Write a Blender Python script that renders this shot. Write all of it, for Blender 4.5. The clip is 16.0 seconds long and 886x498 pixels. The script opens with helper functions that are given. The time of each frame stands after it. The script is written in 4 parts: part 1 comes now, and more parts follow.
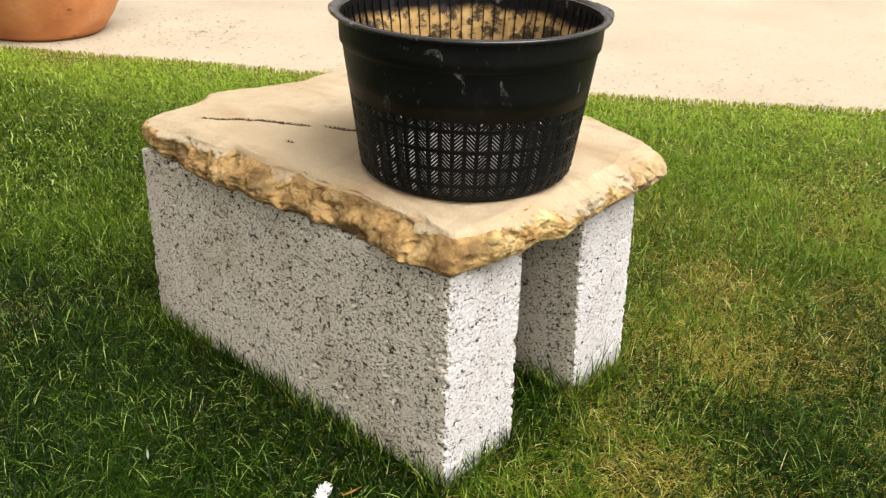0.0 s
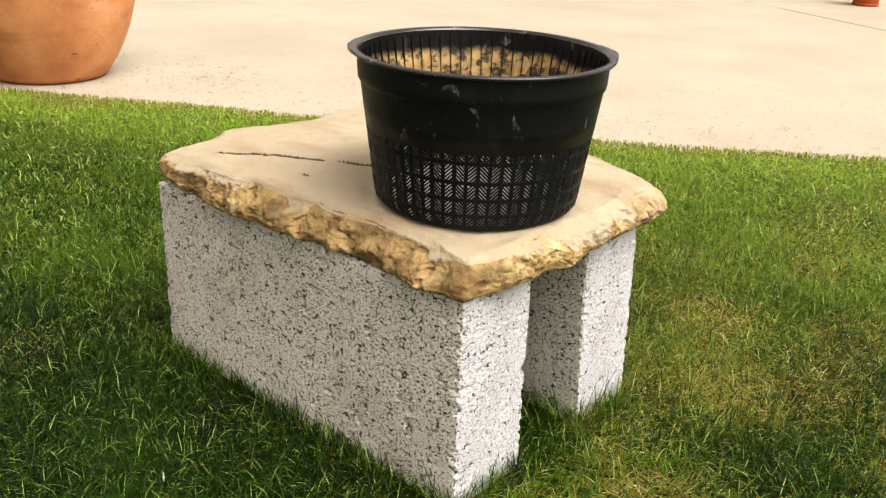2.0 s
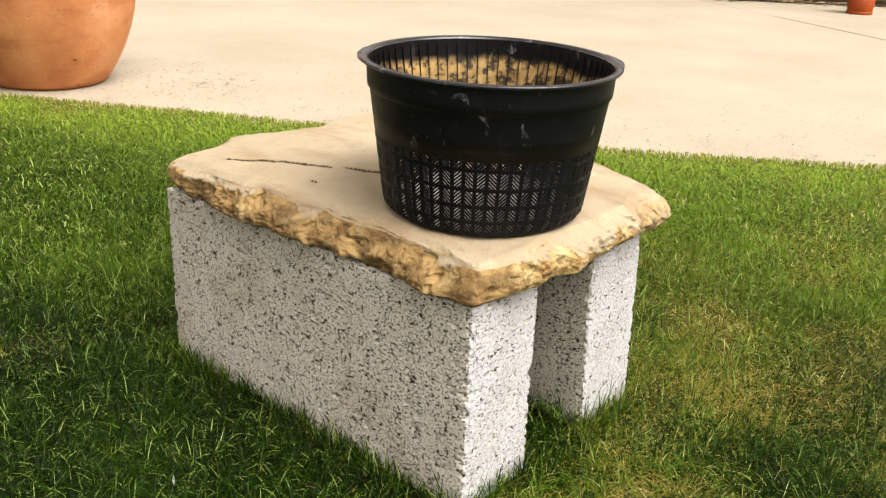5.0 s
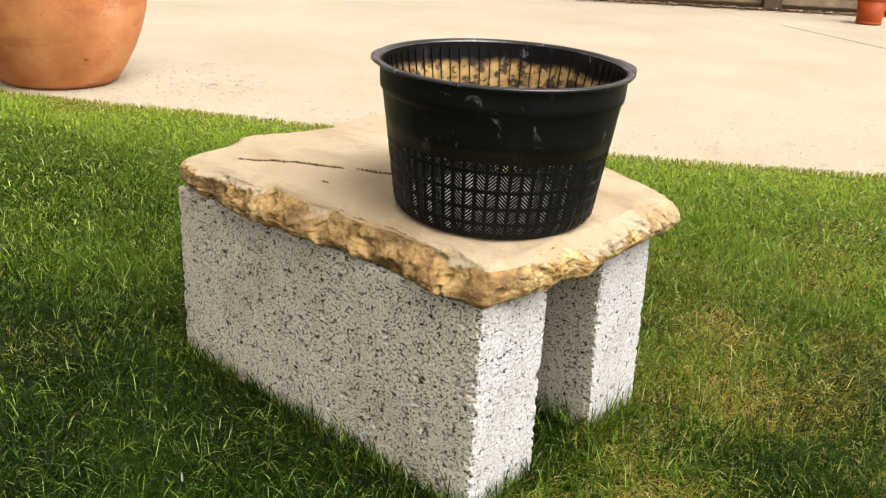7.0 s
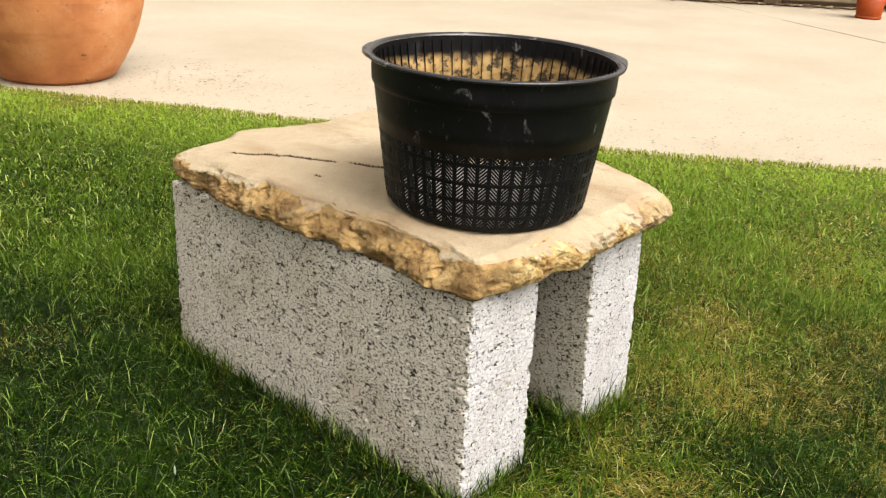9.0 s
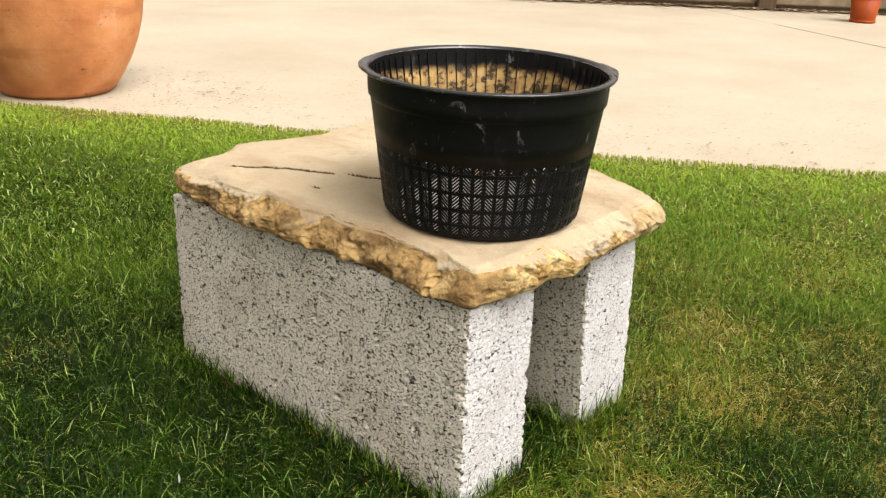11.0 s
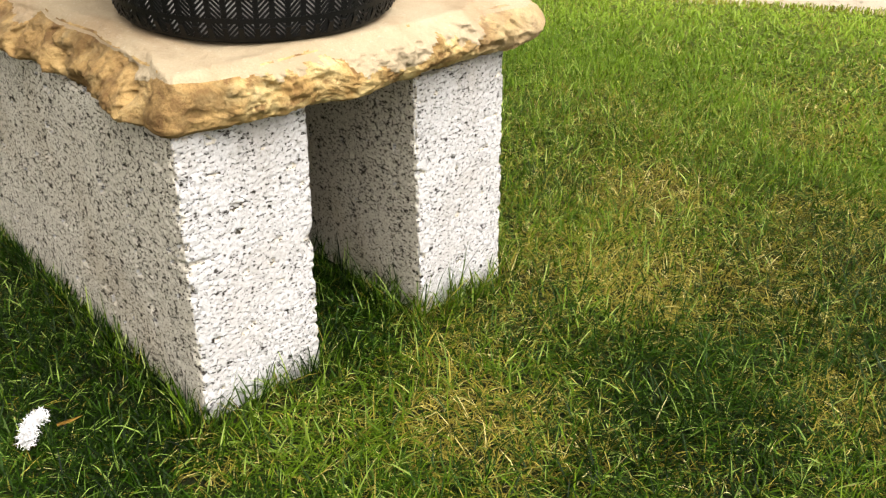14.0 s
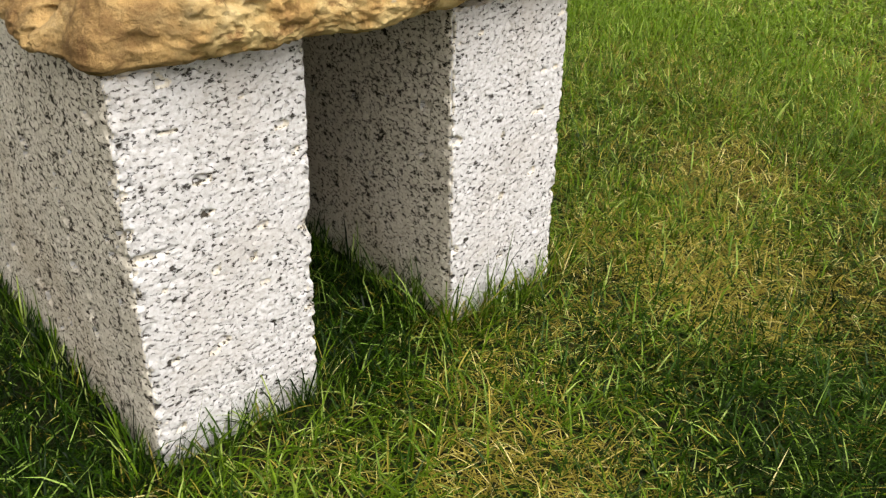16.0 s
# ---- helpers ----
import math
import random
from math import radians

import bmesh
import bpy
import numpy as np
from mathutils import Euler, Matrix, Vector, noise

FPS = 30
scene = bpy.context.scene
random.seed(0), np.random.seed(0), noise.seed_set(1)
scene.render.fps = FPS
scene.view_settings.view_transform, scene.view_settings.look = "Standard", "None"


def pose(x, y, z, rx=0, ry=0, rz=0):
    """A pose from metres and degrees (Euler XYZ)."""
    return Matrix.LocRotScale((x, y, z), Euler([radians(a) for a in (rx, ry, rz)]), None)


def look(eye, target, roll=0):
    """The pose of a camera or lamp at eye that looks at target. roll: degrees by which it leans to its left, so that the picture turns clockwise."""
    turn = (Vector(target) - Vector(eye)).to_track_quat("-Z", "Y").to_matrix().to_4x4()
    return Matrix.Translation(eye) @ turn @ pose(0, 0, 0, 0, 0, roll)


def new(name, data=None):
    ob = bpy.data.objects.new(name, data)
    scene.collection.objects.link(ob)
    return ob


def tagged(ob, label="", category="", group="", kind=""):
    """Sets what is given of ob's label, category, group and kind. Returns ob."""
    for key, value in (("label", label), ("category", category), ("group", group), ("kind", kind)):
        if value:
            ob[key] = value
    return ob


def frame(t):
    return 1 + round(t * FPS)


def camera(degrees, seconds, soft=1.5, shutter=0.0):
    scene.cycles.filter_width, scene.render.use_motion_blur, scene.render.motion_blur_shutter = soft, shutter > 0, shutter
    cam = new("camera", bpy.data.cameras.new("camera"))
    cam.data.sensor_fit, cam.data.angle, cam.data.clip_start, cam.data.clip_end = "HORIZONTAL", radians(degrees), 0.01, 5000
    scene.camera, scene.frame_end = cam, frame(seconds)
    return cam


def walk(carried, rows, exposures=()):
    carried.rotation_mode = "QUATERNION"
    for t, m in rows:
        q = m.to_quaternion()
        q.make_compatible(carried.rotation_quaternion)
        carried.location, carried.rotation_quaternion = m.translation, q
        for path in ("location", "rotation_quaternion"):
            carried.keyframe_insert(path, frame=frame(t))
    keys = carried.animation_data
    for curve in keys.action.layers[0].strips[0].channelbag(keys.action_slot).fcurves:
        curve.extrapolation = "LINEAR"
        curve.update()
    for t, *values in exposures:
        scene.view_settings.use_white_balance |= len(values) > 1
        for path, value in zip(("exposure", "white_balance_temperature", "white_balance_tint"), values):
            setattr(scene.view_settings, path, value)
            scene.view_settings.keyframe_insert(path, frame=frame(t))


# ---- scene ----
cam = camera(52.2, 16.0, soft=1.3)
PATH = [
    (0, (-0.47, -0.409, 0.525), (0.889, 0.794, -0.314), 1.3),
    (0.5, (-0.498, -0.41, 0.533), (0.894, 0.809, -0.225), 1.7),
    (1, (-0.504, -0.417, 0.53), (0.908, 0.797, -0.201), 1.8),
    (1.5, (-0.508, -0.419, 0.529), (0.91, 0.788, -0.202), 1.9),
    (2, (-0.51, -0.417, 0.52), (0.897, 0.797, -0.218), 2.0),
    (2.5, (-0.515, -0.414, 0.524), (0.891, 0.797, -0.223), 2.0),
    (3, (-0.515, -0.414, 0.524), (0.891, 0.796, -0.222), 2.1),
    (3.5, (-0.515, -0.413, 0.52), (0.898, 0.79, -0.225), 2.3),
    (6, (-0.531, -0.416, 0.525), (0.89, 0.798, -0.188), 2.4),
    (6.5, (-0.529, -0.417, 0.523), (0.891, 0.798, -0.191), 2.8),
    (7, (-0.532, -0.413, 0.521), (0.883, 0.806, -0.194), 2.9),
    (7.5, (-0.528, -0.419, 0.525), (0.885, 0.802, -0.191), 3.0),
    (8, (-0.53, -0.423, 0.523), (0.896, 0.788, -0.183), 3.4),
    (8.5, (-0.528, -0.422, 0.521), (0.894, 0.79, -0.194), 2.9),
    (9, (-0.528, -0.421, 0.52), (0.883, 0.797, -0.204), 2.8),
    (11.5, (-0.538, -0.434, 0.528), (0.876, 0.791, -0.18), 1.9),
    (12, (-0.532, -0.435, 0.522), (0.87, 0.8, -0.191), 1.9),
    (12.5, (-0.485, -0.459, 0.488), (0.88, 0.797, -0.261), 2.1),
    (13, (-0.392, -0.48, 0.441), (0.852, 0.802, -0.458), 2.4),
    (13.5, (-0.29, -0.471, 0.428), (0.938, 0.801, -0.508), 2.2),
    (14, (-0.219, -0.447, 0.408), (1.003, 0.806, -0.56), 1.3),
    (14.5, (-0.195, -0.413, 0.392), (1.024, 0.827, -0.596), 1.8),
    (15, (-0.198, -0.422, 0.397), (1.029, 0.804, -0.598), 2.2),
    (15.5, (-0.187, -0.39, 0.387), (1.053, 0.824, -0.608), 2.8),
    (16, (-0.129, -0.329, 0.336), (1.062, 0.918, -0.678), 2.5),
]
walk(cam, [(t, look(eye, target, roll)) for t, eye, target, roll in PATH], [(0.0, 0.74, 7200, 14), (12.2, 0.74, 7200, 14), (12.9, 1.02, 7200, 13), (13.6, 0.98, 7200, 13), (14.1, 0.85, 7200, 13), (15.2, 0.78, 7200, 13), (16.0, 0.60, 7200, 13)])

# ---- daylight: a bright hazy sky with a veiled sun ----
SUN_TO = Vector((0.03, -0.84, 1.3)).normalized()
sky_world = bpy.data.worlds.new("sky")
scene.world = sky_world
sky_world.use_nodes = True
wn = sky_world.node_tree.nodes
sky = wn.new("ShaderNodeTexSky")
sky.sky_type = "NISHITA"
sky.sun_disc = False
sky.sun_elevation = math.asin(SUN_TO.z)
sky.sun_rotation = math.atan2(SUN_TO.x, SUN_TO.y)
sky.dust_density = 4.0
sky.air_density = 1.0
haze = wn.new("ShaderNodeHueSaturation")
haze.inputs["Saturation"].default_value = 0.0
sky_world.node_tree.links.new(sky.outputs[0], haze.inputs["Color"])
sky_world.node_tree.links.new(haze.outputs[0], wn["Background"].inputs[0])
wn["Background"].inputs[1].default_value = 0.165
sun_data = bpy.data.lights.new("sun", "SUN")
sun_data.energy = 2.9
sun_data.angle = radians(50)
sun_data.color = (0.92, 0.96, 1.02)
sun = new("sun", sun_data)
sun.matrix_world = look(SUN_TO * 20, (0, 0, 0))


# ---- materials ----
class Nodes:
    """A small builder for a principled material."""

    def __init__(self, name, rough=0.8, metal=0.0, specular=0.5):
        self.mat = bpy.data.materials.new(name)
        self.mat.use_nodes = True
        self.tree = self.mat.node_tree
        self.bsdf = self.tree.nodes["Principled BSDF"]
        self.bsdf.inputs["Roughness"].default_value = rough
        self.bsdf.inputs["Metallic"].default_value = metal
        self.bsdf.inputs["Specular IOR Level"].default_value = specular
        self.coords = self.add("ShaderNodeTexCoord").outputs["Object"]
        self.height = None

    def add(self, kind):
        return self.tree.nodes.new(kind)

    def link(self, a, b):
        self.tree.links.new(a, b)

    def scaled(self, sx, sy, sz):
        m = self.add("ShaderNodeMapping")
        m.inputs["Scale"].default_value = (sx, sy, sz)
        self.link(self.coords, m.inputs["Vector"])
        return m.outputs[0]

    def noise(self, scale, detail=4.0, rough=0.55, vector=None, distort=0.0):
        n = self.add("ShaderNodeTexNoise")
        n.inputs["Scale"].default_value = scale
        n.inputs["Detail"].default_value = detail
        n.inputs["Roughness"].default_value = rough
        n.inputs["Distortion"].default_value = distort
        self.link(vector or self.coords, n.inputs["Vector"])
        return n.outputs["Fac"]

    def ramp(self, fac, stops):
        r = self.add("ShaderNodeValToRGB")
        el = r.color_ramp.elements
        while len(el) < len(stops):
            el.new(0.5)
        for e, (p, c) in zip(el, stops):
            e.position = p
            e.color = (*c, 1) if len(c) == 3 else c
        self.link(fac, r.inputs[0])
        return r.outputs[0]

    def band(self, fac, lo, hi):
        r = self.add("ShaderNodeMapRange")
        r.interpolation_type = "SMOOTHSTEP"
        r.inputs["From Min"].default_value = lo
        r.inputs["From Max"].default_value = hi
        self.link(fac, r.inputs["Value"])
        return r.outputs[0]

    def mix(self, fac, a, b, blend="MIX"):
        m = self.add("ShaderNodeMix")
        m.data_type = "RGBA"
        m.blend_type = blend
        for socket, v in ((m.inputs[0], fac), (m.inputs[6], a), (m.inputs[7], b)):
            if isinstance(v, (int, float)):
                socket.default_value = v
            elif isinstance(v, tuple):
                socket.default_value = (*v, 1)
            else:
                self.link(v, socket)
        return m.outputs[2]

    def maths(self, op, a, b=0.0):
        m = self.add("ShaderNodeMath")
        m.operation = op
        for socket, v in ((m.inputs[0], a), (m.inputs[1], b)):
            if isinstance(v, (int, float)):
                socket.default_value = v
            else:
                self.link(v, socket)
        return m.outputs[0]

    def colour(self, c):
        if isinstance(c, tuple):
            self.bsdf.inputs["Base Color"].default_value = (*c, 1)
        else:
            self.link(c, self.bsdf.inputs["Base Color"])

    def rough(self, r):
        self.link(r, self.bsdf.inputs["Roughness"])

    def bump(self, height, distance, strength=1.0):
        b = self.add("ShaderNodeBump")
        b.inputs["Distance"].default_value = distance
        b.inputs["Strength"].default_value = strength
        self.link(height, b.inputs["Height"])
        if self.height is not None:
            self.link(self.height, b.inputs["Normal"])
        self.height = b.outputs[0]
        self.link(self.height, self.bsdf.inputs["Normal"])


def concrete_block_material():
    n = Nodes("concrete_block", 0.92, specular=0.2)
    flat = n.scaled(1, 1, 1.7)
    grain = n.noise(380, 4, 0.65)
    stain = n.noise(11, 5, 0.6)
    cluster = n.noise(55, 3, 0.6)
    pore = n.maths("ADD", n.noise(330, 4, 0.68, flat, 0.25), n.maths("MULTIPLY", n.maths("SUBTRACT", cluster, 0.5), 0.16))
    hole = n.maths("ADD", n.noise(120, 4, 0.65, n.scaled(1, 1, 1.5)), n.maths("MULTIPLY", n.maths("SUBTRACT", cluster, 0.5), 0.14))
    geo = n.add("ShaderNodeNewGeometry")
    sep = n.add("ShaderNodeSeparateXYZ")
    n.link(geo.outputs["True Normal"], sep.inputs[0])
    # the cut ends are closer-grained than the moulded sides; the mask also splits the light tint
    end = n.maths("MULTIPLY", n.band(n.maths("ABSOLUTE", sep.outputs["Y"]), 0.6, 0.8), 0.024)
    pore = n.maths("SUBTRACT", pore, end)
    hole = n.maths("SUBTRACT", hole, end)
    c = n.ramp(grain, [(0.28, (0.44, 0.415, 0.37)), (0.5, (0.61, 0.595, 0.565)), (0.72, (0.74, 0.73, 0.705))])
    c = n.mix(n.maths("MULTIPLY", n.band(stain, 0.45, 0.7), 0.55), c, (0.46, 0.415, 0.35))
    c = n.mix(n.maths("MULTIPLY", n.band(n.noise(170, 3, 0.6, flat), 0.54, 0.68), 0.5), c, (0.34, 0.31, 0.265))
    # pores and holes blackened: soil, and the shade inside them, put into the colour
    c = n.mix(n.maths("MULTIPLY", n.band(pore, 0.556, 0.600), 0.94), c, (0.045, 0.036, 0.028))
    c = n.mix(n.maths("MULTIPLY", n.band(hole, 0.60, 0.635), 0.95), c, (0.035, 0.028, 0.02))
    # light put into the colour: warm shade on the sides, cool sun on the ends
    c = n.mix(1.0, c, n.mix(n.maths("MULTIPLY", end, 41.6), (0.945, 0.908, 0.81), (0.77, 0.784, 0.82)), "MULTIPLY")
    n.colour(c)
    n.bump(n.maths("SUBTRACT", 1.0, n.band(pore, 0.535, 0.605)), 0.0011, 0.8)
    n.bump(n.maths("SUBTRACT", 1.0, n.band(hole, 0.575, 0.64)), 0.0020, 0.9)
    n.bump(n.noise(240, 5, 0.7), 0.0009, 0.6)
    return n.mat


def sandstone_material(name, riven):
    """Sandstone: the riven tan skin, or the broken ochre sides."""
    n = Nodes(name, 0.9, specular=0.2)
    sand = n.noise(900, 2, 0.6)
    if riven:
        c = n.ramp(n.noise(9, 4, 0.6), [(0.3, (0.335, 0.268, 0.172)), (0.6, (0.41, 0.338, 0.226)), (0.8, (0.46, 0.395, 0.285))])
        c = n.mix(n.band(n.noise(5, 3, 0.6, n.scaled(3.2, 0.9, 1)), 0.52, 0.72), c, (0.31, 0.22, 0.13))
        c = n.mix(n.maths("MULTIPLY", n.band(n.noise(420, 3, 0.6), 0.6, 0.73), 0.45), c, (0.55, 0.5, 0.42))
        c = n.mix(n.maths("MULTIPLY", n.band(n.noise(34, 6, 0.7), 0.5, 0.7), 0.5), c, (0.27, 0.205, 0.13))
    else:
        c = n.ramp(n.noise(45, 5, 0.65), [(0.30, (0.18, 0.09, 0.03)), (0.45, (0.37, 0.235, 0.085)), (0.60, (0.53, 0.405, 0.185)), (0.8, (0.64, 0.55, 0.33))])
        c = n.mix(n.band(n.noise(30, 6, 0.75, n.scaled(1, 1, 1.5), 0.4), 0.52, 0.64), c, (0.17, 0.09, 0.032))
        c = n.mix(n.maths("MULTIPLY", n.band(n.noise(13, 4, 0.6), 0.5, 0.64), 0.5), c, (0.17, 0.09, 0.035))
        # one long side is browner: iron stain, with its shade put into the colour
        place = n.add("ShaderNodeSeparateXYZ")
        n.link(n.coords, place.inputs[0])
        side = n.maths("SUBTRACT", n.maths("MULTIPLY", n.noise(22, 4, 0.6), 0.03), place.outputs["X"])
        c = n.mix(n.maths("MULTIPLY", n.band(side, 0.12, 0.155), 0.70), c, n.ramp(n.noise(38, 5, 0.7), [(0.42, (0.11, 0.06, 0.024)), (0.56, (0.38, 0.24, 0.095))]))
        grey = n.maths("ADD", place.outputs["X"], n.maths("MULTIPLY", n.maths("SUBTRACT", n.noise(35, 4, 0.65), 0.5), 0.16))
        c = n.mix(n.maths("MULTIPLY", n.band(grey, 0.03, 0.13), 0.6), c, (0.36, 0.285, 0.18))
    c = n.mix(n.band(sand, 0.35, 0.75), n.mix(0.16, c, (0.2, 0.12, 0.05)), c)
    n.colour(c)
    n.bump(n.noise(480, 4, 0.65), 0.0012, 0.7)
    n.bump(n.noise(130, 6, 0.7), 0.003 if riven else 0.0056, 0.65)
    return n.mat


def plastic_material(name, mud):
    n = Nodes(name, 0.42, specular=0.18)
    dust = n.noise(42, 6, 0.7)
    scuff = n.noise(62, 5, 0.72, n.scaled(1.2, 1.2, 0.8), 0.5)
    c = n.mix(n.band(dust, 0.5, 0.8), (0.003, 0.0032, 0.0034), (0.008, 0.008, 0.008))
    smear = n.noise(22, 5, 0.7, n.scaled(1.3, 1.3, 0.6), 0.5)
    c = n.mix(n.maths("MULTIPLY", n.band(smear, 0.58, 0.78), 0.5), c, (0.05, 0.05, 0.049))
    c = n.mix(n.maths("MULTIPLY", n.band(scuff, 0.60, 0.72), 0.8), c, (0.15, 0.15, 0.145))
    if mud:
        sep = n.add("ShaderNodeSeparateXYZ")
        n.link(n.coords, sep.inputs[0])
        wet = n.noise(16, 3, 0.5)
        line = n.maths("ADD", sep.outputs["Z"], n.maths("MULTIPLY", n.maths("SUBTRACT", wet, 0.5), 0.03))
        cover = n.maths("SUBTRACT", 1.0, n.band(line, 0.113, 0.121))
        bare = n.band(n.noise(70, 6, 0.75), 0.475, 0.57)
        earth = n.ramp(n.noise(60, 4, 0.6), [(0.3, (0.15, 0.09, 0.035)), (0.55, (0.33, 0.21, 0.078)), (0.8, (0.41, 0.30, 0.15))])
        cover = n.maths("MULTIPLY", cover, n.maths("SUBTRACT", 1.0, n.maths("MULTIPLY", bare, 0.9)))
        c = n.mix(cover, c, earth)
        n.rough(n.maths("ADD", 0.42, n.maths("MULTIPLY", cover, 0.5)))
    else:
        n.rough(n.maths("ADD", 0.34, n.maths("MULTIPLY", dust, 0.3)))
    n.colour(c)
    n.bump(n.noise(220, 3, 0.6), 0.0004, 0.5)
    return n.mat


def rim_material():
    n = Nodes("worn_glinting_rim", 0.24, specular=0.5)
    # pale flecks in the colour stand for scuffs and for the rim's highlights
    c = n.ramp(n.noise(60, 5, 0.7), [(0.3, (0.004, 0.004, 0.0042)), (0.6, (0.009, 0.009, 0.0095)), (0.8, (0.2, 0.2, 0.2))])
    n.colour(c)
    n.bump(n.noise(300, 3, 0.6), 0.0004, 0.5)
    return n.mat


def grass_material(name, low, mid, high, tip, fresh=1.0, dull=0.0):
    n = Nodes(name, 0.42, specular=0.10)
    geo = n.add("ShaderNodeNewGeometry")
    # tip colours whole blades, the palest few, as glints put into the colour
    c = n.ramp(geo.outputs["Random Per Island"], [(0.0, low), (0.5 + dull, mid), (0.86 + 0.5 * dull, high), (1.0, tip)])
    patch = n.noise(4, 4, 0.6)
    c = n.mix(n.band(patch, 0.42, 0.68), c, n.mix(0.45, c, high))
    # yellower towards the patio; worn and border also put sunlit brightness into the colour
    sep = n.add("ShaderNodeSeparateXYZ")
    n.link(n.coords, sep.inputs[0])
    towards = n.maths("ADD", sep.outputs["X"], n.maths("MULTIPLY", sep.outputs["Y"], 0.15))
    worn = n.band(n.maths("ADD", towards, n.maths("MULTIPLY", n.noise(3, 3, 0.6), 0.6)), 0.7, 1.3)
    c = n.mix(n.maths("MULTIPLY", worn, 0.32 * fresh), c, (0.20, 0.34, 0.026))
    border = n.maths("ADD", n.maths("MULTIPLY", sep.outputs["X"], 0.84), n.maths("MULTIPLY", sep.outputs["Y"], 0.54))
    border = n.band(n.maths("ADD", border, n.maths("MULTIPLY", n.noise(5, 3, 0.6), 0.3)), 1.12, 1.5)
    c = n.mix(n.maths("MULTIPLY", border, 0.6 * fresh), c, (0.27, 0.39, 0.04))
    n.colour(c)
    trans = n.add("ShaderNodeBsdfTranslucent")
    n.link(c, trans.inputs[0])
    mixer = n.add("ShaderNodeMixShader")
    mixer.inputs[0].default_value = 0.22
    n.link(n.bsdf.outputs[0], mixer.inputs[1])
    n.link(trans.outputs[0], mixer.inputs[2])
    n.link(mixer.outputs[0], n.tree.nodes["Material Output"].inputs[0])
    return n.mat


def soil_material():
    n = Nodes("lawn_soil", 0.95, specular=0.1)
    # near-black base: the shade between the blades put into the soil colour
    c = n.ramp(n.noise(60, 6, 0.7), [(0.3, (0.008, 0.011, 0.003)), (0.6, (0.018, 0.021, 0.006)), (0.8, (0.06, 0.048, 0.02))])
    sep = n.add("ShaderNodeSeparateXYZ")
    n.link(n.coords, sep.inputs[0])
    # closed green thatch away from the blocks, paler towards the patio
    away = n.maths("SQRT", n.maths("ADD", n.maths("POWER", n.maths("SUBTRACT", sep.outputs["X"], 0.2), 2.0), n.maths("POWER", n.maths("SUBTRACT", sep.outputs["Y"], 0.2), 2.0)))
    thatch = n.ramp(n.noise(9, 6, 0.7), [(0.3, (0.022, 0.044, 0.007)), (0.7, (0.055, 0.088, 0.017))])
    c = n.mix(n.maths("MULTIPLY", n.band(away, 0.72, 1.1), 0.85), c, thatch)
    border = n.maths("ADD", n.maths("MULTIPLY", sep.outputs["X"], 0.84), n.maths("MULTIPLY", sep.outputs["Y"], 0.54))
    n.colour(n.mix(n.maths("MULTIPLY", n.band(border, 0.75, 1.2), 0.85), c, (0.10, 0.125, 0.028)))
    n.bump(n.noise(180, 5, 0.7), 0.008)
    return n.mat


def earth_material():
    n = Nodes("ground_earth", 0.95, specular=0.1)
    n.colour(n.ramp(n.noise(1.5, 6, 0.65), [(0.3, (0.05, 0.075, 0.02)), (0.6, (0.1, 0.1, 0.045)), (0.8, (0.16, 0.13, 0.08))]))
    n.bump(n.noise(20, 5, 0.7), 0.02)
    return n.mat


def patio_material():
    n = Nodes("buff_concrete", 0.88, specular=0.25)
    c = n.ramp(n.noise(1.6, 5, 0.6), [(0.3, (0.312, 0.266, 0.192)), (0.6, (0.357, 0.312, 0.233)), (0.8, (0.387, 0.344, 0.265))])
    c = n.mix(n.band(n.noise(28, 5, 0.7, n.scaled(1, 1.6, 1)), 0.55, 0.75), c, (0.31, 0.235, 0.165))
    c = n.mix(n.band(n.noise(260, 2, 0.6), 0.6, 0.74), c, (0.23, 0.165, 0.11))
    n.colour(c)
    n.bump(n.noise(300, 4, 0.65), 0.0015, 0.5)
    n.bump(n.noise(24, 4, 0.6), 0.004, 0.4)
    return n.mat


def terracotta_material(name, dark, mid, pale, rough=0.75, spots=False):
    n = Nodes(name, rough, specular=0.3)
    c = n.ramp(n.noise(5, 5, 0.6), [(0.3, dark), (0.55, mid), (0.8, pale)])
    c = n.mix(n.band(n.noise(20, 6, 0.75, n.scaled(1, 1, 2.4)), 0.56, 0.76), c, dark)
    if spots:
        c = n.mix(n.maths("MULTIPLY", n.band(n.noise(4, 3, 0.6, n.scaled(1, 1, 3.5)), 0.5, 0.66), 0.55), c, dark)
        c = n.mix(n.maths("MULTIPLY", n.band(n.noise(26, 4, 0.65, n.scaled(0.8, 0.8, 1.6)), 0.66, 0.72), 0.8), c, (0.09, 0.038, 0.016))
        c = n.mix(n.maths("MULTIPLY", n.band(n.noise(7, 5, 0.7), 0.56, 0.72), 0.4), c, (0.62, 0.40, 0.26))
    n.colour(c)
    n.bump(n.noise(90, 4, 0.6), 0.0012, 0.5)
    n.bump(n.noise(9, 2, 0.5, n.scaled(0.2, 0.2, 6)), 0.003, 0.4)
    return n.mat


def timber_material(name, dark, pale):
    n = Nodes(name, 0.85, specular=0.2)
    info = n.add("ShaderNodeObjectInfo")
    grain = n.noise(18, 6, 0.65, n.scaled(6, 6, 0.5))
    c = n.ramp(grain, [(0.3, dark), (0.7, pale)])
    c = n.mix(n.maths("MULTIPLY", info.outputs["Random"], 0.35), c, dark)
    n.colour(c)
    n.bump(grain, 0.003, 0.6)
    return n.mat


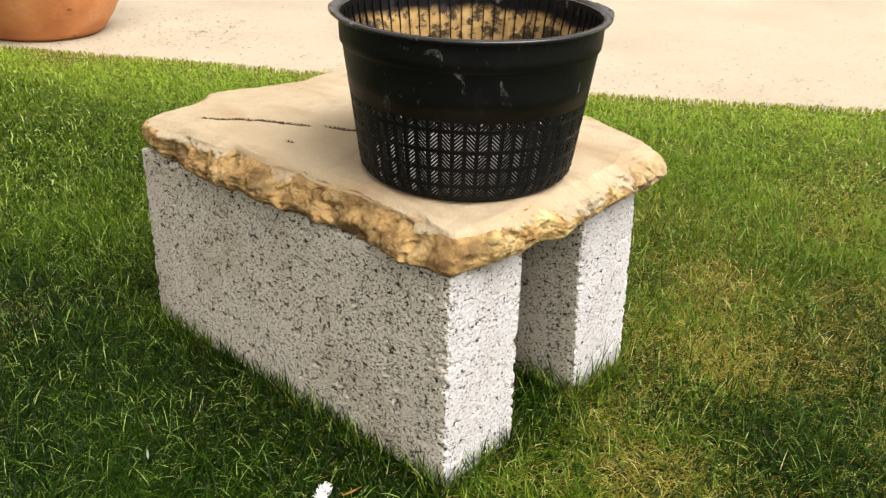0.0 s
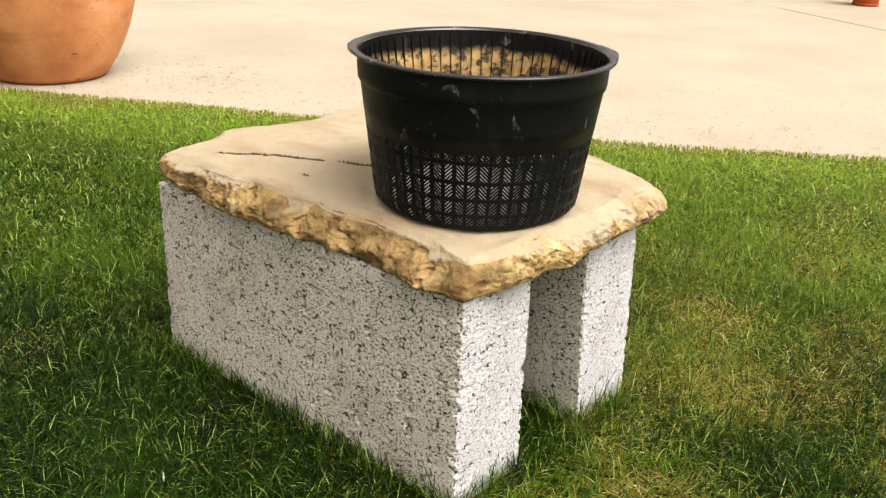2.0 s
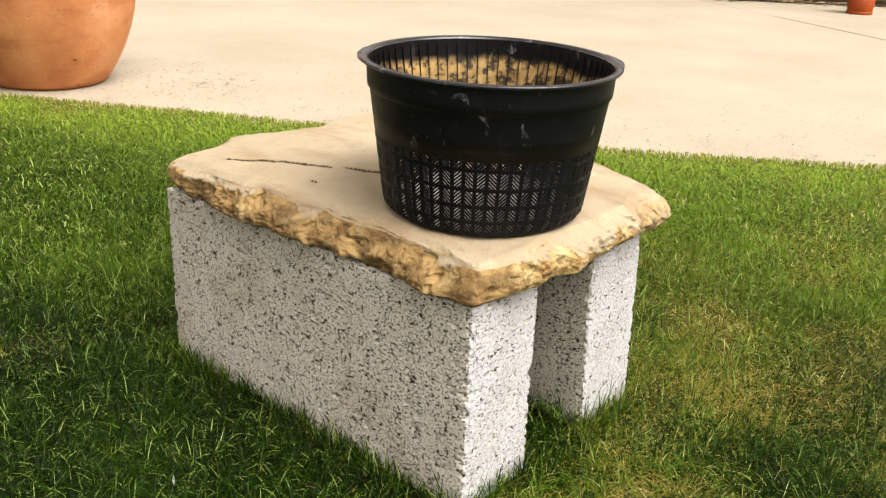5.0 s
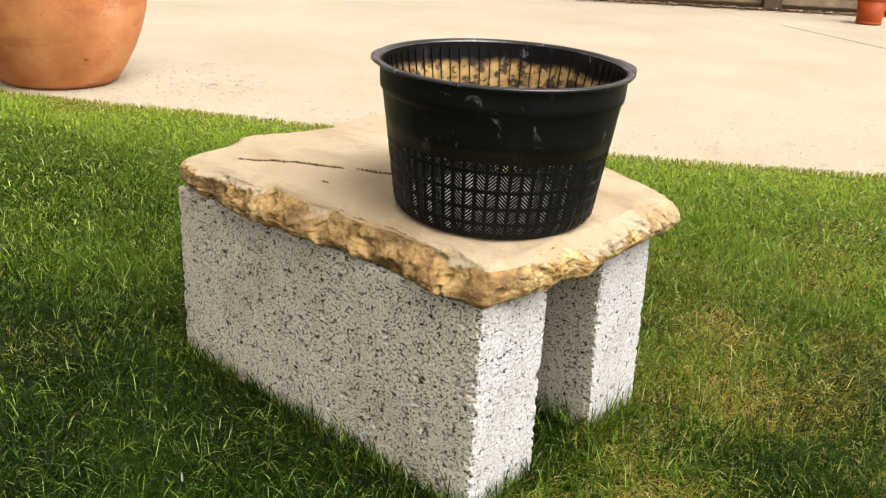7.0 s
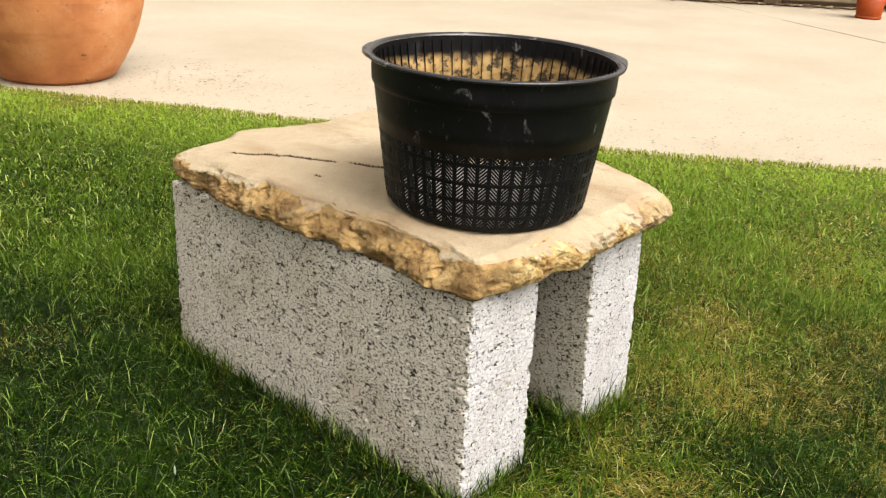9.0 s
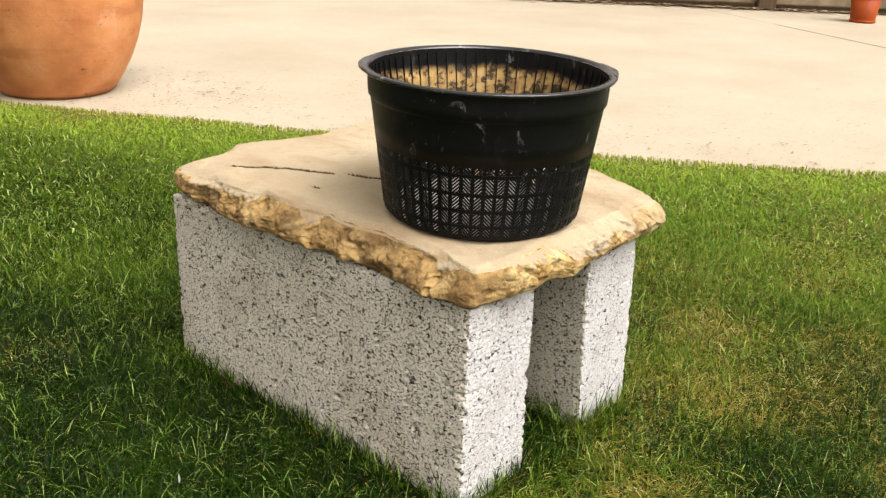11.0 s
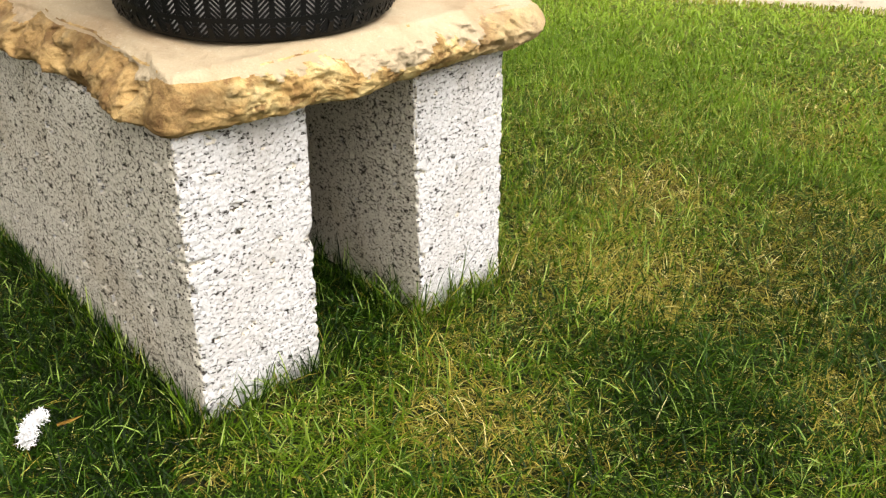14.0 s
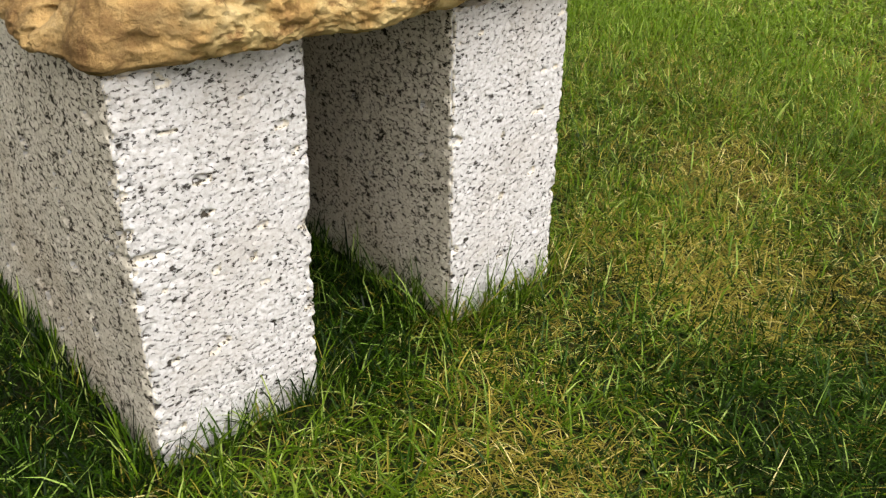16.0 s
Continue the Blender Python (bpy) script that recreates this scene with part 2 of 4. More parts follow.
def plain_material(name, a, b, scale, rough=0.8):
    n = Nodes(name, rough, specular=0.2)
    n.colour(n.ramp(n.noise(scale, 4, 0.6), [(0.3, a), (0.7, b)]))
    if rough == 1.0:
        n.bsdf.inputs["Specular IOR Level"].default_value = 0.0
    return n.mat


def litter_material():
    n = Nodes("dry_litter", 0.9, specular=0.1)
    geo = n.add("ShaderNodeNewGeometry")
    n.colour(n.ramp(geo.outputs["Random Per Island"], [(0.0, (0.03, 0.018, 0.01)), (0.6, (0.13, 0.08, 0.04)), (1.0, (0.42, 0.32, 0.2))]))
    return n.mat


M_BLOCK = concrete_block_material()
M_STONE = sandstone_material("sandstone_skin", True)
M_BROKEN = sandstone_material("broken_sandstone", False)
M_PLASTIC = plastic_material("black_plastic", False)
M_MUDDY = plastic_material("muddy_plastic", True)
M_GRASS = grass_material("green_grass", (0.00688, 0.0215, 0.00086), (0.03268, 0.0774, 0.00258), (0.1075, 0.1763, 0.00946), (0.40, 0.48, 0.15))
# dark tufts, and the blocks' shade on the lawn put into blade colour
M_LUSH_SHADED = grass_material("lush_grass", (0.0015, 0.006, 0.0003), (0.0052, 0.0175, 0.0006), (0.024, 0.066, 0.0024), (0.27, 0.38, 0.085), dull=0.07)
M_STRAW = grass_material("dry_grass", (0.063, 0.0495, 0.0054), (0.153, 0.1278, 0.0153), (0.324, 0.27, 0.0495), (0.70, 0.62, 0.31), 0.2)
M_RIM = rim_material()
# dark brown standing in for the shade down in the crack
M_CRACK = plain_material("crack_shade", (0.035, 0.022, 0.012), (0.10, 0.06, 0.03), 90)
M_BACKING = plain_material("backing_grey", (0.08, 0.078, 0.07), (0.165, 0.16, 0.15), 60)
M_SOIL = soil_material()
M_EARTH = earth_material()
M_PATIO = patio_material()
M_TERRA = terracotta_material("terracotta", (0.31, 0.10, 0.034), (0.50, 0.20, 0.072), (0.60, 0.31, 0.15), spots=True)
M_RED = terracotta_material("orange_plastic", (0.22, 0.032, 0.0012), (0.28, 0.045, 0.0018), (0.33, 0.060, 0.003), 0.6)
M_BOARD = timber_material("stained_board", (0.035, 0.014, 0.007), (0.15, 0.06, 0.026))
M_BED = plain_material("dark_leaf_mould", (0.02, 0.014, 0.009), (0.10, 0.07, 0.042), 35, 1.0)
M_POST = timber_material("weathered_post", (0.045, 0.03, 0.017), (0.13, 0.088, 0.052))
M_GRAVEL = plain_material("gravel_board_concrete", (0.12, 0.09, 0.055), (0.24, 0.19, 0.12), 9)
M_DIRT = plain_material("joint_dirt", (0.03, 0.026, 0.018), (0.14, 0.12, 0.085), 3)
M_FLUFF = plain_material("white_down", (0.62, 0.62, 0.62), (0.74, 0.74, 0.74), 50)
M_LITTER = litter_material()
M_GRIT = plain_material("grit", (0.05, 0.042, 0.03), (0.26, 0.22, 0.15), 40)
M_STEM = plain_material("plant_stem", (0.16, 0.07, 0.05), (0.3, 0.16, 0.1), 30)
M_LEAF = plain_material("plant_leaf", (0.04, 0.09, 0.02), (0.1, 0.16, 0.04), 20)


# ---- building helpers ----
def mesh_of(name, verts, faces, material, smooth=True):
    me = bpy.data.meshes.new(name)
    me.from_pydata([tuple(map(float, v)) for v in verts], [], [tuple(map(int, f)) for f in faces])
    me.materials.append(material)
    if smooth:
        me.polygons.foreach_set("use_smooth", [True] * len(me.polygons))
    me.update()
    return me


def array_mesh(name, verts, polys, material, smooth=False):
    """A mesh from numpy arrays; polys is (n, 3) or (n, 4)."""
    me = bpy.data.meshes.new(name)
    k = polys.shape[1]
    me.vertices.add(len(verts))
    me.vertices.foreach_set("co", np.ascontiguousarray(verts, dtype=np.float32).ravel())
    me.loops.add(polys.size)
    me.loops.foreach_set("vertex_index", np.ascontiguousarray(polys, dtype=np.int32).ravel())
    me.polygons.add(len(polys))
    me.polygons.foreach_set("loop_start", np.arange(0, polys.size, k, dtype=np.int32))
    me.polygons.foreach_set("use_smooth", np.full(len(polys), smooth))
    me.materials.append(material)
    me.update(calc_edges=True)
    me.validate()
    return me


def part(name, data, parent, label="", matrix=None):
    ob = new(name, data)
    ob.parent = parent
    if matrix is not None:
        ob.matrix_basis = matrix
    if label:
        tagged(ob, label)
    return ob


def thing(name, label, category, matrix, data=None, group="", kind=""):
    ob = new(name, data)
    ob.matrix_basis = matrix
    return tagged(ob, label, category, group, kind)


def box_bm(bm, lo, hi, m=None):
    """A box from lo to hi, turned by m, into bm."""
    made = bmesh.ops.create_cube(bm, size=1.0)["verts"]
    size = [b - a for a, b in zip(lo, hi)]
    mid = [(a + b) / 2 for a, b in zip(lo, hi)]
    bmesh.ops.scale(bm, vec=size, verts=made)
    bmesh.ops.translate(bm, vec=mid, verts=made)
    if m is not None:
        bmesh.ops.transform(bm, matrix=m, verts=made)
    return made


def bm_mesh(name, bm, material, bevel=0.0, smooth=False):
    if bevel:
        bmesh.ops.bevel(bm, geom=bm.edges[:], offset=bevel, segments=2, affect="EDGES")
    me = bpy.data.meshes.new(name)
    bm.to_mesh(me)
    bm.free()
    me.materials.append(material)
    for p in me.polygons:
        p.use_smooth = smooth
    return me


def lathe(name, profile, segments, material, wobble=0.0, soft=True):
    """A turned mesh from (radius, height) points."""
    k = len(profile)
    th = np.arange(segments) * 2 * np.pi / segments
    r = np.array([p[0] for p in profile])[None, :] * np.ones((segments, 1))
    z = np.array([p[1] for p in profile])[None, :] * np.ones((segments, 1))
    if wobble:
        r = r + wobble * np.sin(3 * th + 0.7)[:, None] * (r > 0.01)
    v = np.stack([r * np.cos(th)[:, None], r * np.sin(th)[:, None], z], 2).reshape(-1, 3)
    i, j = np.meshgrid(np.arange(segments), np.arange(k - 1), indexing="ij")
    a, b = i * k + j, ((i + 1) % segments) * k + j
    f = np.stack([a, b, b + 1, a + 1], 2).reshape(-1, 4)
    return array_mesh(name, v, f, material, soft)


def hash3(i, j, k, seed):
    h = (i * 374761393 + j * 668265263 + k * 2147483647 + seed * 1274126177) & 0xFFFFFFFF
    h = ((h ^ (h >> 13)) * 1274126177) & 0xFFFFFFFF
    h = ((h ^ (h >> 15)) * 2246822519) & 0xFFFFFFFF
    return ((h ^ (h >> 16)) & 0xFFFFFF) / float(0xFFFFFF)


def value_noise(p, seed=0):
    """Smooth noise in 0..1 at the points p (n, 3)."""
    q = np.floor(p).astype(np.int64)
    f = p - q
    u = f * f * f * (f * (f * 6 - 15) + 10)
    out = 0
    for a in (0, 1):
        for b in (0, 1):
            for c in (0, 1):
                wgt = (u[:, 0] if a else 1 - u[:, 0]) * (u[:, 1] if b else 1 - u[:, 1]) * (u[:, 2] if c else 1 - u[:, 2])
                out = out + wgt * hash3(q[:, 0] + a, q[:, 1] + b, q[:, 2] + c, seed)
    return out


def fbm(p, octaves=4, seed=0, gain=0.5):
    total, amp, norm = 0, 1.0, 0.0
    for o in range(octaves):
        total = total + amp * value_noise(p * (2.03 ** o) + 17.3 * o, seed + o)
        norm += amp
        amp *= gain
    return total / norm


def cells(p, seed=0):
    """Distance to the nearest of jittered points, one to a cell."""
    q = np.floor(p).astype(np.int64)
    best = np.full(len(p), 9.0)
    for a in (-1, 0, 1):
        for b in (-1, 0, 1):
            for c in (-1, 0, 1):
                i, j, k = q[:, 0] + a, q[:, 1] + b, q[:, 2] + c
                d = np.stack([i + hash3(i, j, k, seed), j + hash3(i, j, k, seed + 1), k + hash3(i, j, k, seed + 2)], 1) - p
                best = np.minimum(best, (d * d).sum(1))
    return np.sqrt(best)


def smooth(x, lo, hi):
    u = np.clip((x - lo) / (hi - lo), 0, 1)
    return u * u * (3 - 2 * u)


# ---- the ground: lawn, patio and the land beyond ----
EDGE_Y = [-9.0, -3.0, -0.6, 0.09, 0.34, 0.545, 0.88, 1.15, 1.28, 1.54, 1.72, 1.865, 3.0, 9.0]
EDGE_X = [7.2, 3.65, 2.03, 1.525, 1.345, 1.195, 1.015, 0.865, 0.785, 0.665, 0.555, 0.475, -0.05, -2.6]


def lawn_edge(y):
    """Where the lawn ends and the patio starts, across x."""
    y = np.asarray(y, dtype=float)
    w = sum(np.interp(y + s, EDGE_Y, EDGE_X) for s in (-0.12, -0.06, 0.0, 0.06, 0.12)) / 5
    return w + 0.040


def strip_mesh(name, ys, left, right, top, bottom, material):
    """A slab between two curves x(y), with its sides."""
    v, f = [], []
    for y, a, b in zip(ys, left, right):
        v += [(a, y, bottom), (a, y, top), (b, y, top), (b, y, bottom)]
    for i in range(len(ys) - 1):
        for j in range(3):
            f.append((4 * i + j, 4 * i + 4 + j, 4 * i + 5 + j, 4 * i + 1 + j))
    return mesh_of(name, v, f, material, False)


land = bmesh.new()
bmesh.ops.create_circle(land, cap_ends=True, radius=900, segments=64)
tagged(new("ground", bm_mesh("ground", land, M_EARTH)), "flat earth ground reaching to the horizon", "ground", kind="structure").location.z = -0.06

ys = np.linspace(-7.5, 8.5, 321)
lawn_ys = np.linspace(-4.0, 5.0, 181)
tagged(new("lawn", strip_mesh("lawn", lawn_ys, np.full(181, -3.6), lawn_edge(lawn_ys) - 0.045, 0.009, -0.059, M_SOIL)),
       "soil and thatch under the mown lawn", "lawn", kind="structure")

# The patio is cast in two bays with an open joint between them.
JOINT_AT, JOINT_ALONG = Vector((4.267, 1.40, 0)), Vector((-0.545, -0.838, 0))
patio = tagged(new("patio"), "pale buff concrete patio, sunlit and gritty", "pavement", kind="structure")
for side in (1, -1):
    raw = strip_mesh("bay", ys, lawn_edge(ys) - 0.043, np.full(321, 11.0), 0.0, -0.05, M_PATIO)
    bm = bmesh.new()
    bm.from_mesh(raw)
    across = Vector((JOINT_ALONG.y, -JOINT_ALONG.x, 0)) * side
    bmesh.ops.bisect_plane(bm, geom=bm.verts[:] + bm.edges[:] + bm.faces[:], plane_co=JOINT_AT + across * 0.0075, plane_no=across, clear_inner=True)
    part("concrete_bay", bm_mesh("concrete_bay", bm, M_PATIO), patio)
    bpy.data.meshes.remove(raw)


bm = bmesh.new()
box_bm(bm, (-0.007, -12, -0.05), (0.007, 0.1, -0.0008), Matrix.Translation(JOINT_AT) @ Matrix.Rotation(math.atan2(JOINT_ALONG.x, -JOINT_ALONG.y), 4, "Z"))
part("joint_filler", bm_mesh("joint_filler", bm, M_DIRT), patio, "brown dirt packed into the joint")
bm = bmesh.new()
box_bm(bm, (-0.0073, 0.101, -0.05), (0.0073, 2.4, -0.0006), Matrix.Translation(JOINT_AT) @ Matrix.Rotation(math.atan2(JOINT_ALONG.x, -JOINT_ALONG.y), 4, "Z"))
part("joint_filler", bm_mesh("joint_filler", bm, M_PATIO), patio)


# ---- the two concrete blocks ----
def block_mesh(name, size, seed, steps, chips_at=()):
    """A coarse open-textured block, its base at z 0, from (0, 0) to size. steps: the mesh's spacing on -x, +x, -y, +y, -z, +z."""
    size = np.array(size)
    half = size / 2
    rr = 0.0022
    verts, polys, base = [], [], 0
    for face in range(6):
        ax, sgn = face // 2, (face % 2) * 2 - 1
        u_ax, v_ax = [(1, 2), (0, 2), (0, 1)][ax]
        nu, nv = [max(2, int(round(size[a] / steps[face]))) for a in (u_ax, v_ax)]
        u, v = np.meshgrid(np.linspace(-1, 1, nu + 1), np.linspace(-1, 1, nv + 1), indexing="ij")
        p = np.zeros((u.size, 3))
        p[:, ax], p[:, u_ax], p[:, v_ax] = sgn * half[ax], u.ravel() * half[u_ax], v.ravel() * half[v_ax]
        inner = np.clip(p, -(half - rr), half - rr)
        nrm = p - inner
        nrm /= np.linalg.norm(nrm, axis=1)[:, None]
        q = inner + rr * nrm
        s = p + 3.7 * seed
        grain = cells(s / np.array([0.0052, 0.0052, 0.0042]), seed)
        open_ = fbm(s / np.array([0.0048, 0.0048, 0.0029]), 3, seed + 5)
        where = fbm(s / 0.03, 2, seed + 9)
        big = fbm(s / np.array([0.013, 0.013, 0.008]), 2, seed + 7)
        d = -0.00025 * smooth(grain, 0.35, 0.9)
        d -= 0.0005 * smooth(open_ + 0.22 * (where - 0.5), 0.655, 0.685)
        d -= 0.0022 * smooth(big, 0.79, 0.83)
        d += 0.0012 * (fbm(s / 0.05, 3, seed + 3) - 0.5)
        corner = 1 - np.sort(half - np.abs(p), axis=1)[:, 1] / 0.008
        d -= 0.0028 * np.clip(corner, 0, 1) ** 1.2 * smooth(fbm(s / 0.0055, 3, seed + 11), 0.40, 0.72)
        for cx, cy, cz, wx, wy, wz in chips_at:
            at = p + half - np.array([cx, cy, cz])
            d -= 0.0048 * np.exp(-(at[:, 0] / wx) ** 2 - (at[:, 1] / wy) ** 2 - (at[:, 2] / wz) ** 2)
        q = q + nrm * d[:, None]
        q[:, 2] += half[2]
        q[:, :2] += half[:2]
        i, j = np.meshgrid(np.arange(nu), np.arange(nv), indexing="ij")
        a = base + i * (nv + 1) + j
        f = np.stack([a, a + nv + 1, a + nv + 2, a + 1], 2).reshape(-1, 4)
        if (sgn > 0) == (ax == 1):
            f = f[:, ::-1]
        verts.append(q)
        polys.append(f)
        base += len(q)
    return array_mesh(name, np.concatenate(verts), np.concatenate(polys), M_BLOCK, True)


BLOCK_A = (0.0, 0.0, 0.095, 0.44)
BLOCK_B = (0.192, 0.001, 0.288, 0.441)
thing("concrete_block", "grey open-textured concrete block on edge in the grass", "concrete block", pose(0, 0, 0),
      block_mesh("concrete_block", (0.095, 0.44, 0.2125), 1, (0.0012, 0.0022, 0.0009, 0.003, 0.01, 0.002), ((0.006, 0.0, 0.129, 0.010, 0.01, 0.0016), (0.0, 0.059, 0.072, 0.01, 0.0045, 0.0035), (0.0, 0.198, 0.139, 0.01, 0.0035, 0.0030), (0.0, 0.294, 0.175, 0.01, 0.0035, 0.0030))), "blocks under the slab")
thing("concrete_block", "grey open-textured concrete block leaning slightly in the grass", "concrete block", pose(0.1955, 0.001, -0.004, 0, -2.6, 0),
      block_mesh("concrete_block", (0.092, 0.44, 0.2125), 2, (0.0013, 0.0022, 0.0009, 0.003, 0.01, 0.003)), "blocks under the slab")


# ---- the sandstone slab ----
SLAB_AT = (0.16, 0.215)


def slab_mesh():
    """A split flagstone with a riven top and rough broken sides."""
    corners = [(0.006, 0.0), (0.03, -0.006), (0.06, -0.007), (0.10, -0.006), (0.16, -0.005), (0.21, -0.003), (0.262, -0.001), (0.290, -0.004), (0.311, 0.010), (0.326, 0.05),
               (0.336, 0.11), (0.345, 0.2), (0.35, 0.30), (0.342, 0.40), (0.318, 0.436), (0.289, 0.444), (0.252, 0.447), (0.225, 0.436), (0.202, 0.434),
               (0.159, 0.448), (0.104, 0.462), (0.088, 0.450), (0.075, 0.449), (0.038, 0.454), (0.010, 0.442), (0.008, 0.40), (0.006, 0.36), (0.003, 0.32),
               (0.010, 0.28), (0.009, 0.242), (0.015, 0.19), (0.014, 0.15), (0.016, 0.115), (0.013, 0.07), (0.011, 0.035), (0.005, 0.005)]
    pts = np.array(corners) - SLAB_AT
    ang = np.arctan2(pts[:, 1], pts[:, 0])
    rad = np.hypot(pts[:, 0], pts[:, 1])
    order = np.argsort(ang)
    ang, rad = ang[order], rad[order]
    count = 1000
    # even spacing along the outline
    fine = np.linspace(-np.pi, np.pi, 7201)
    fr = np.interp(fine, ang, rad, period=2 * np.pi)
    fx, fy = fr * np.cos(fine), fr * np.sin(fine)
    run = np.concatenate([[0], np.cumsum(np.hypot(np.diff(fx), np.diff(fy)))])
    at = np.linspace(0, run[-1], count + 1)[:-1]
    ox, oy = np.interp(at, run, fx), np.interp(at, run, fy)
    outer = np.stack([ox, oy, np.zeros(count)], 1)
    ragged = 1 + 0.020 * (fbm(outer / 0.022 + 3, 4, 39, 0.6) - 0.5)
    outer = outer * ragged[:, None]
    outward = np.stack([np.gradient(oy), -np.gradient(ox), np.zeros(count)], 1)
    for _ in range(12):
        outward = (np.roll(outward, 1, 0) + outward + np.roll(outward, -1, 0)) / 3
    outward /= np.linalg.norm(outward, axis=1)[:, None]

    turnof = np.linalg.norm(np.roll(outward, 14, 0) - np.roll(outward, -14, 0), axis=1)
    for _ in range(30):
        turnof = (np.roll(turnof, 1) + turnof + np.roll(turnof, -1)) / 3
    calm = 1 - 0.62 * smooth(turnof, 0.25, 0.8)

    def top_height(p, cracks=False):
        x, y = p[:, 0] + SLAB_AT[0], p[:, 1] + SLAB_AT[1]
        h = 0.0345 + 0.010 * smooth(y, 0.0, 0.26) * smooth(x, -0.02, 0.10) - 0.009 * smooth(y, 0.33, 0.45)
        s = np.stack([x, y, np.zeros_like(x)], 1)
        h = h + 0.005 * (fbm(s / 0.11, 4, 41) - 0.5) + 0.0016 * (fbm(s / 0.012, 3, 42) - 0.5)
        # riven layers: shallow steps along wandering contours
        lay = fbm(s / np.array([0.16, 0.07, 1]), 3, 44)
        h = h + 0.0005 * smooth(lay, 0.50, 0.53) + 0.0004 * smooth(lay, 0.60, 0.62)
        # a long open crack in the skin
        gone = 0 * x
        wander = 0.004 * (fbm(s / 0.014, 3, 47) - 0.5)
        for cy, cx in (((0.256, 0.282, 0.309, 0.341, 0.369, 0.390), (0.0866, 0.077, 0.0655, 0.0527, 0.040, 0.035)), ((0.15, 0.2167, 0.2403, 0.262), (0.135, 0.1065, 0.0985, 0.0905)), ((0.238, 0.249, 0.262), (0.051, 0.047, 0.043))):
            off = x - np.interp(y, cy, cx) + wander
            run = smooth(y, cy[0], cy[0] + 0.012) * (1 - smooth(y, cy[-1] - 0.02, cy[-1]))
            cut = 0.0045 * run * (1 - smooth(np.abs(off), 0.0007, 0.0023))
            gone = np.maximum(gone, cut)
            h = h - cut + 0.0007 * run * smooth(off, 0.0, 0.002) * (1 - smooth(off, 0.0, 0.06))
        return gone if cracks else h

    rings, rows = 125, 36
    verts = []
    ring_t = np.linspace(0, 1, rings + 1)[1:] ** 0.8
    for t in ring_t:
        p = outer * t
        worn = 0.985 - 0.07 * smooth(fbm(outer / 0.05 + 7, 2, 37), 0.3, 0.75)
        p[:, 2] = top_height(p) - 0.005 * smooth(t, worn, 1.02)
        verts.append(p)
    # the broken sides, from the top arris to the underside
    arris = verts[-1]
    for k in range(1, rows + 1):
        t = k / rows
        p = outer.copy()
        z = arris[:, 2] * (1 - t) + 0.0 * t
        s = np.stack([p[:, 0] + 0.12 * z, p[:, 1], z], 1) + 5
        chunk = fbm(s / np.array([0.055, 0.055, 0.04]), 3, 51, 0.45) - 0.5
        knock = np.abs(fbm(s / np.array([0.04, 0.04, 0.026]), 4, 53, 0.5) - 0.5)
        rough = 0.42 - 2 * np.abs(fbm(s / 0.013, 5, 55, 0.7) - 0.5)
        facet = cells(s / np.array([0.036, 0.036, 0.026]), 59) - 0.45
        pit = smooth(fbm(s / np.array([0.02, 0.02, 0.014]), 3, 57), 0.66, 0.74)
        lean = 0.017 * np.clip(-outward[:, 0], 0, 1) * smooth(t, 0.05, 0.8) * (1 - 0.95 * smooth(p[:, 1] + SLAB_AT[1], 0.27, 0.37))
        belly = 0.012 * np.sin(np.pi * t) * np.clip(-outward[:, 1], 0, 1) * smooth(p[:, 0] + SLAB_AT[0], 0.04, 0.2) + 0.002 * np.sin(np.pi * t)
        fade = smooth(t, 0.0, 0.18)
        push = lean * (0.4 + 0.6 * calm) + belly + calm * fade * (0.0025 + 0.007 * facet + 0.013 * chunk + 0.003 - (0.018 + 0.012 * np.clip(-outward[:, 0], 0, 1)) * knock + 0.0085 * (1 - 0.30 * np.clip(-outward[:, 0], 0, 1)) * rough - 0.005 * pit + 0.0011 * (hash3((s * 4000).astype(np.int64)[:, 0], (s * 4000).astype(np.int64)[:, 1], (s * 4000).astype(np.int64)[:, 2], 8) - 0.5)) - 0.003 * smooth(t, 0.9, 1.0)
        p = p + outward * push[:, None]
        lift = 0.0015 * smooth(fbm(np.stack([p[:, 0], p[:, 1], 0 * z], 1) / 0.05 + 9, 2, 61), 0.5, 0.72) * t
        p[:, 2] = z + lift * smooth(t, 0.4, 1.0)
        verts.append(p)
    last = verts[-1]
    for t in (0.93, 0.85, 0.6, 0.3):
        p = last * t
        p[:, 2] = np.minimum(last[:, 2], 0.004 if t > 0.9 else 0.0)
        verts.append(p)
    top_mid = len(verts) * count
    v = np.concatenate(verts + [np.array([[0, 0, float(top_height(np.zeros((1, 3)))[0])], [0, 0, 0.0]])])
    total = rings + rows + 4
    i, j = np.meshgrid(np.arange(total - 1), np.arange(count), indexing="ij")
    a, b = i * count + j, i * count + (j + 1) % count
    quads = np.stack([a, a + count, b + count, b], 2).reshape(-1, 4)
    me = array_mesh("sandstone_slab", v, quads, M_STONE, True)
    me.materials.append(M_CRACK)
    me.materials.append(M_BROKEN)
    # faces down in the crack get the painted shade colour
    deep = top_height(v[:rings * count], True) > 0.0022
    face_mats = np.zeros(len(quads), dtype=np.int32)
    face_mats[:(rings - 1) * count] = deep[quads[:(rings - 1) * count]].any(1)
    # the skin breaks off along a ragged arris
    chipped = (3.6 * smooth(fbm(outer / 0.018 + 2, 3, 63), 0.45, 0.75)).astype(int)
    for k in range(4):
        face_mats[(rings - 1 - k) * count:(rings - k) * count][chipped > k] = 2
    face_mats[(rings - 1) * count:] = 2
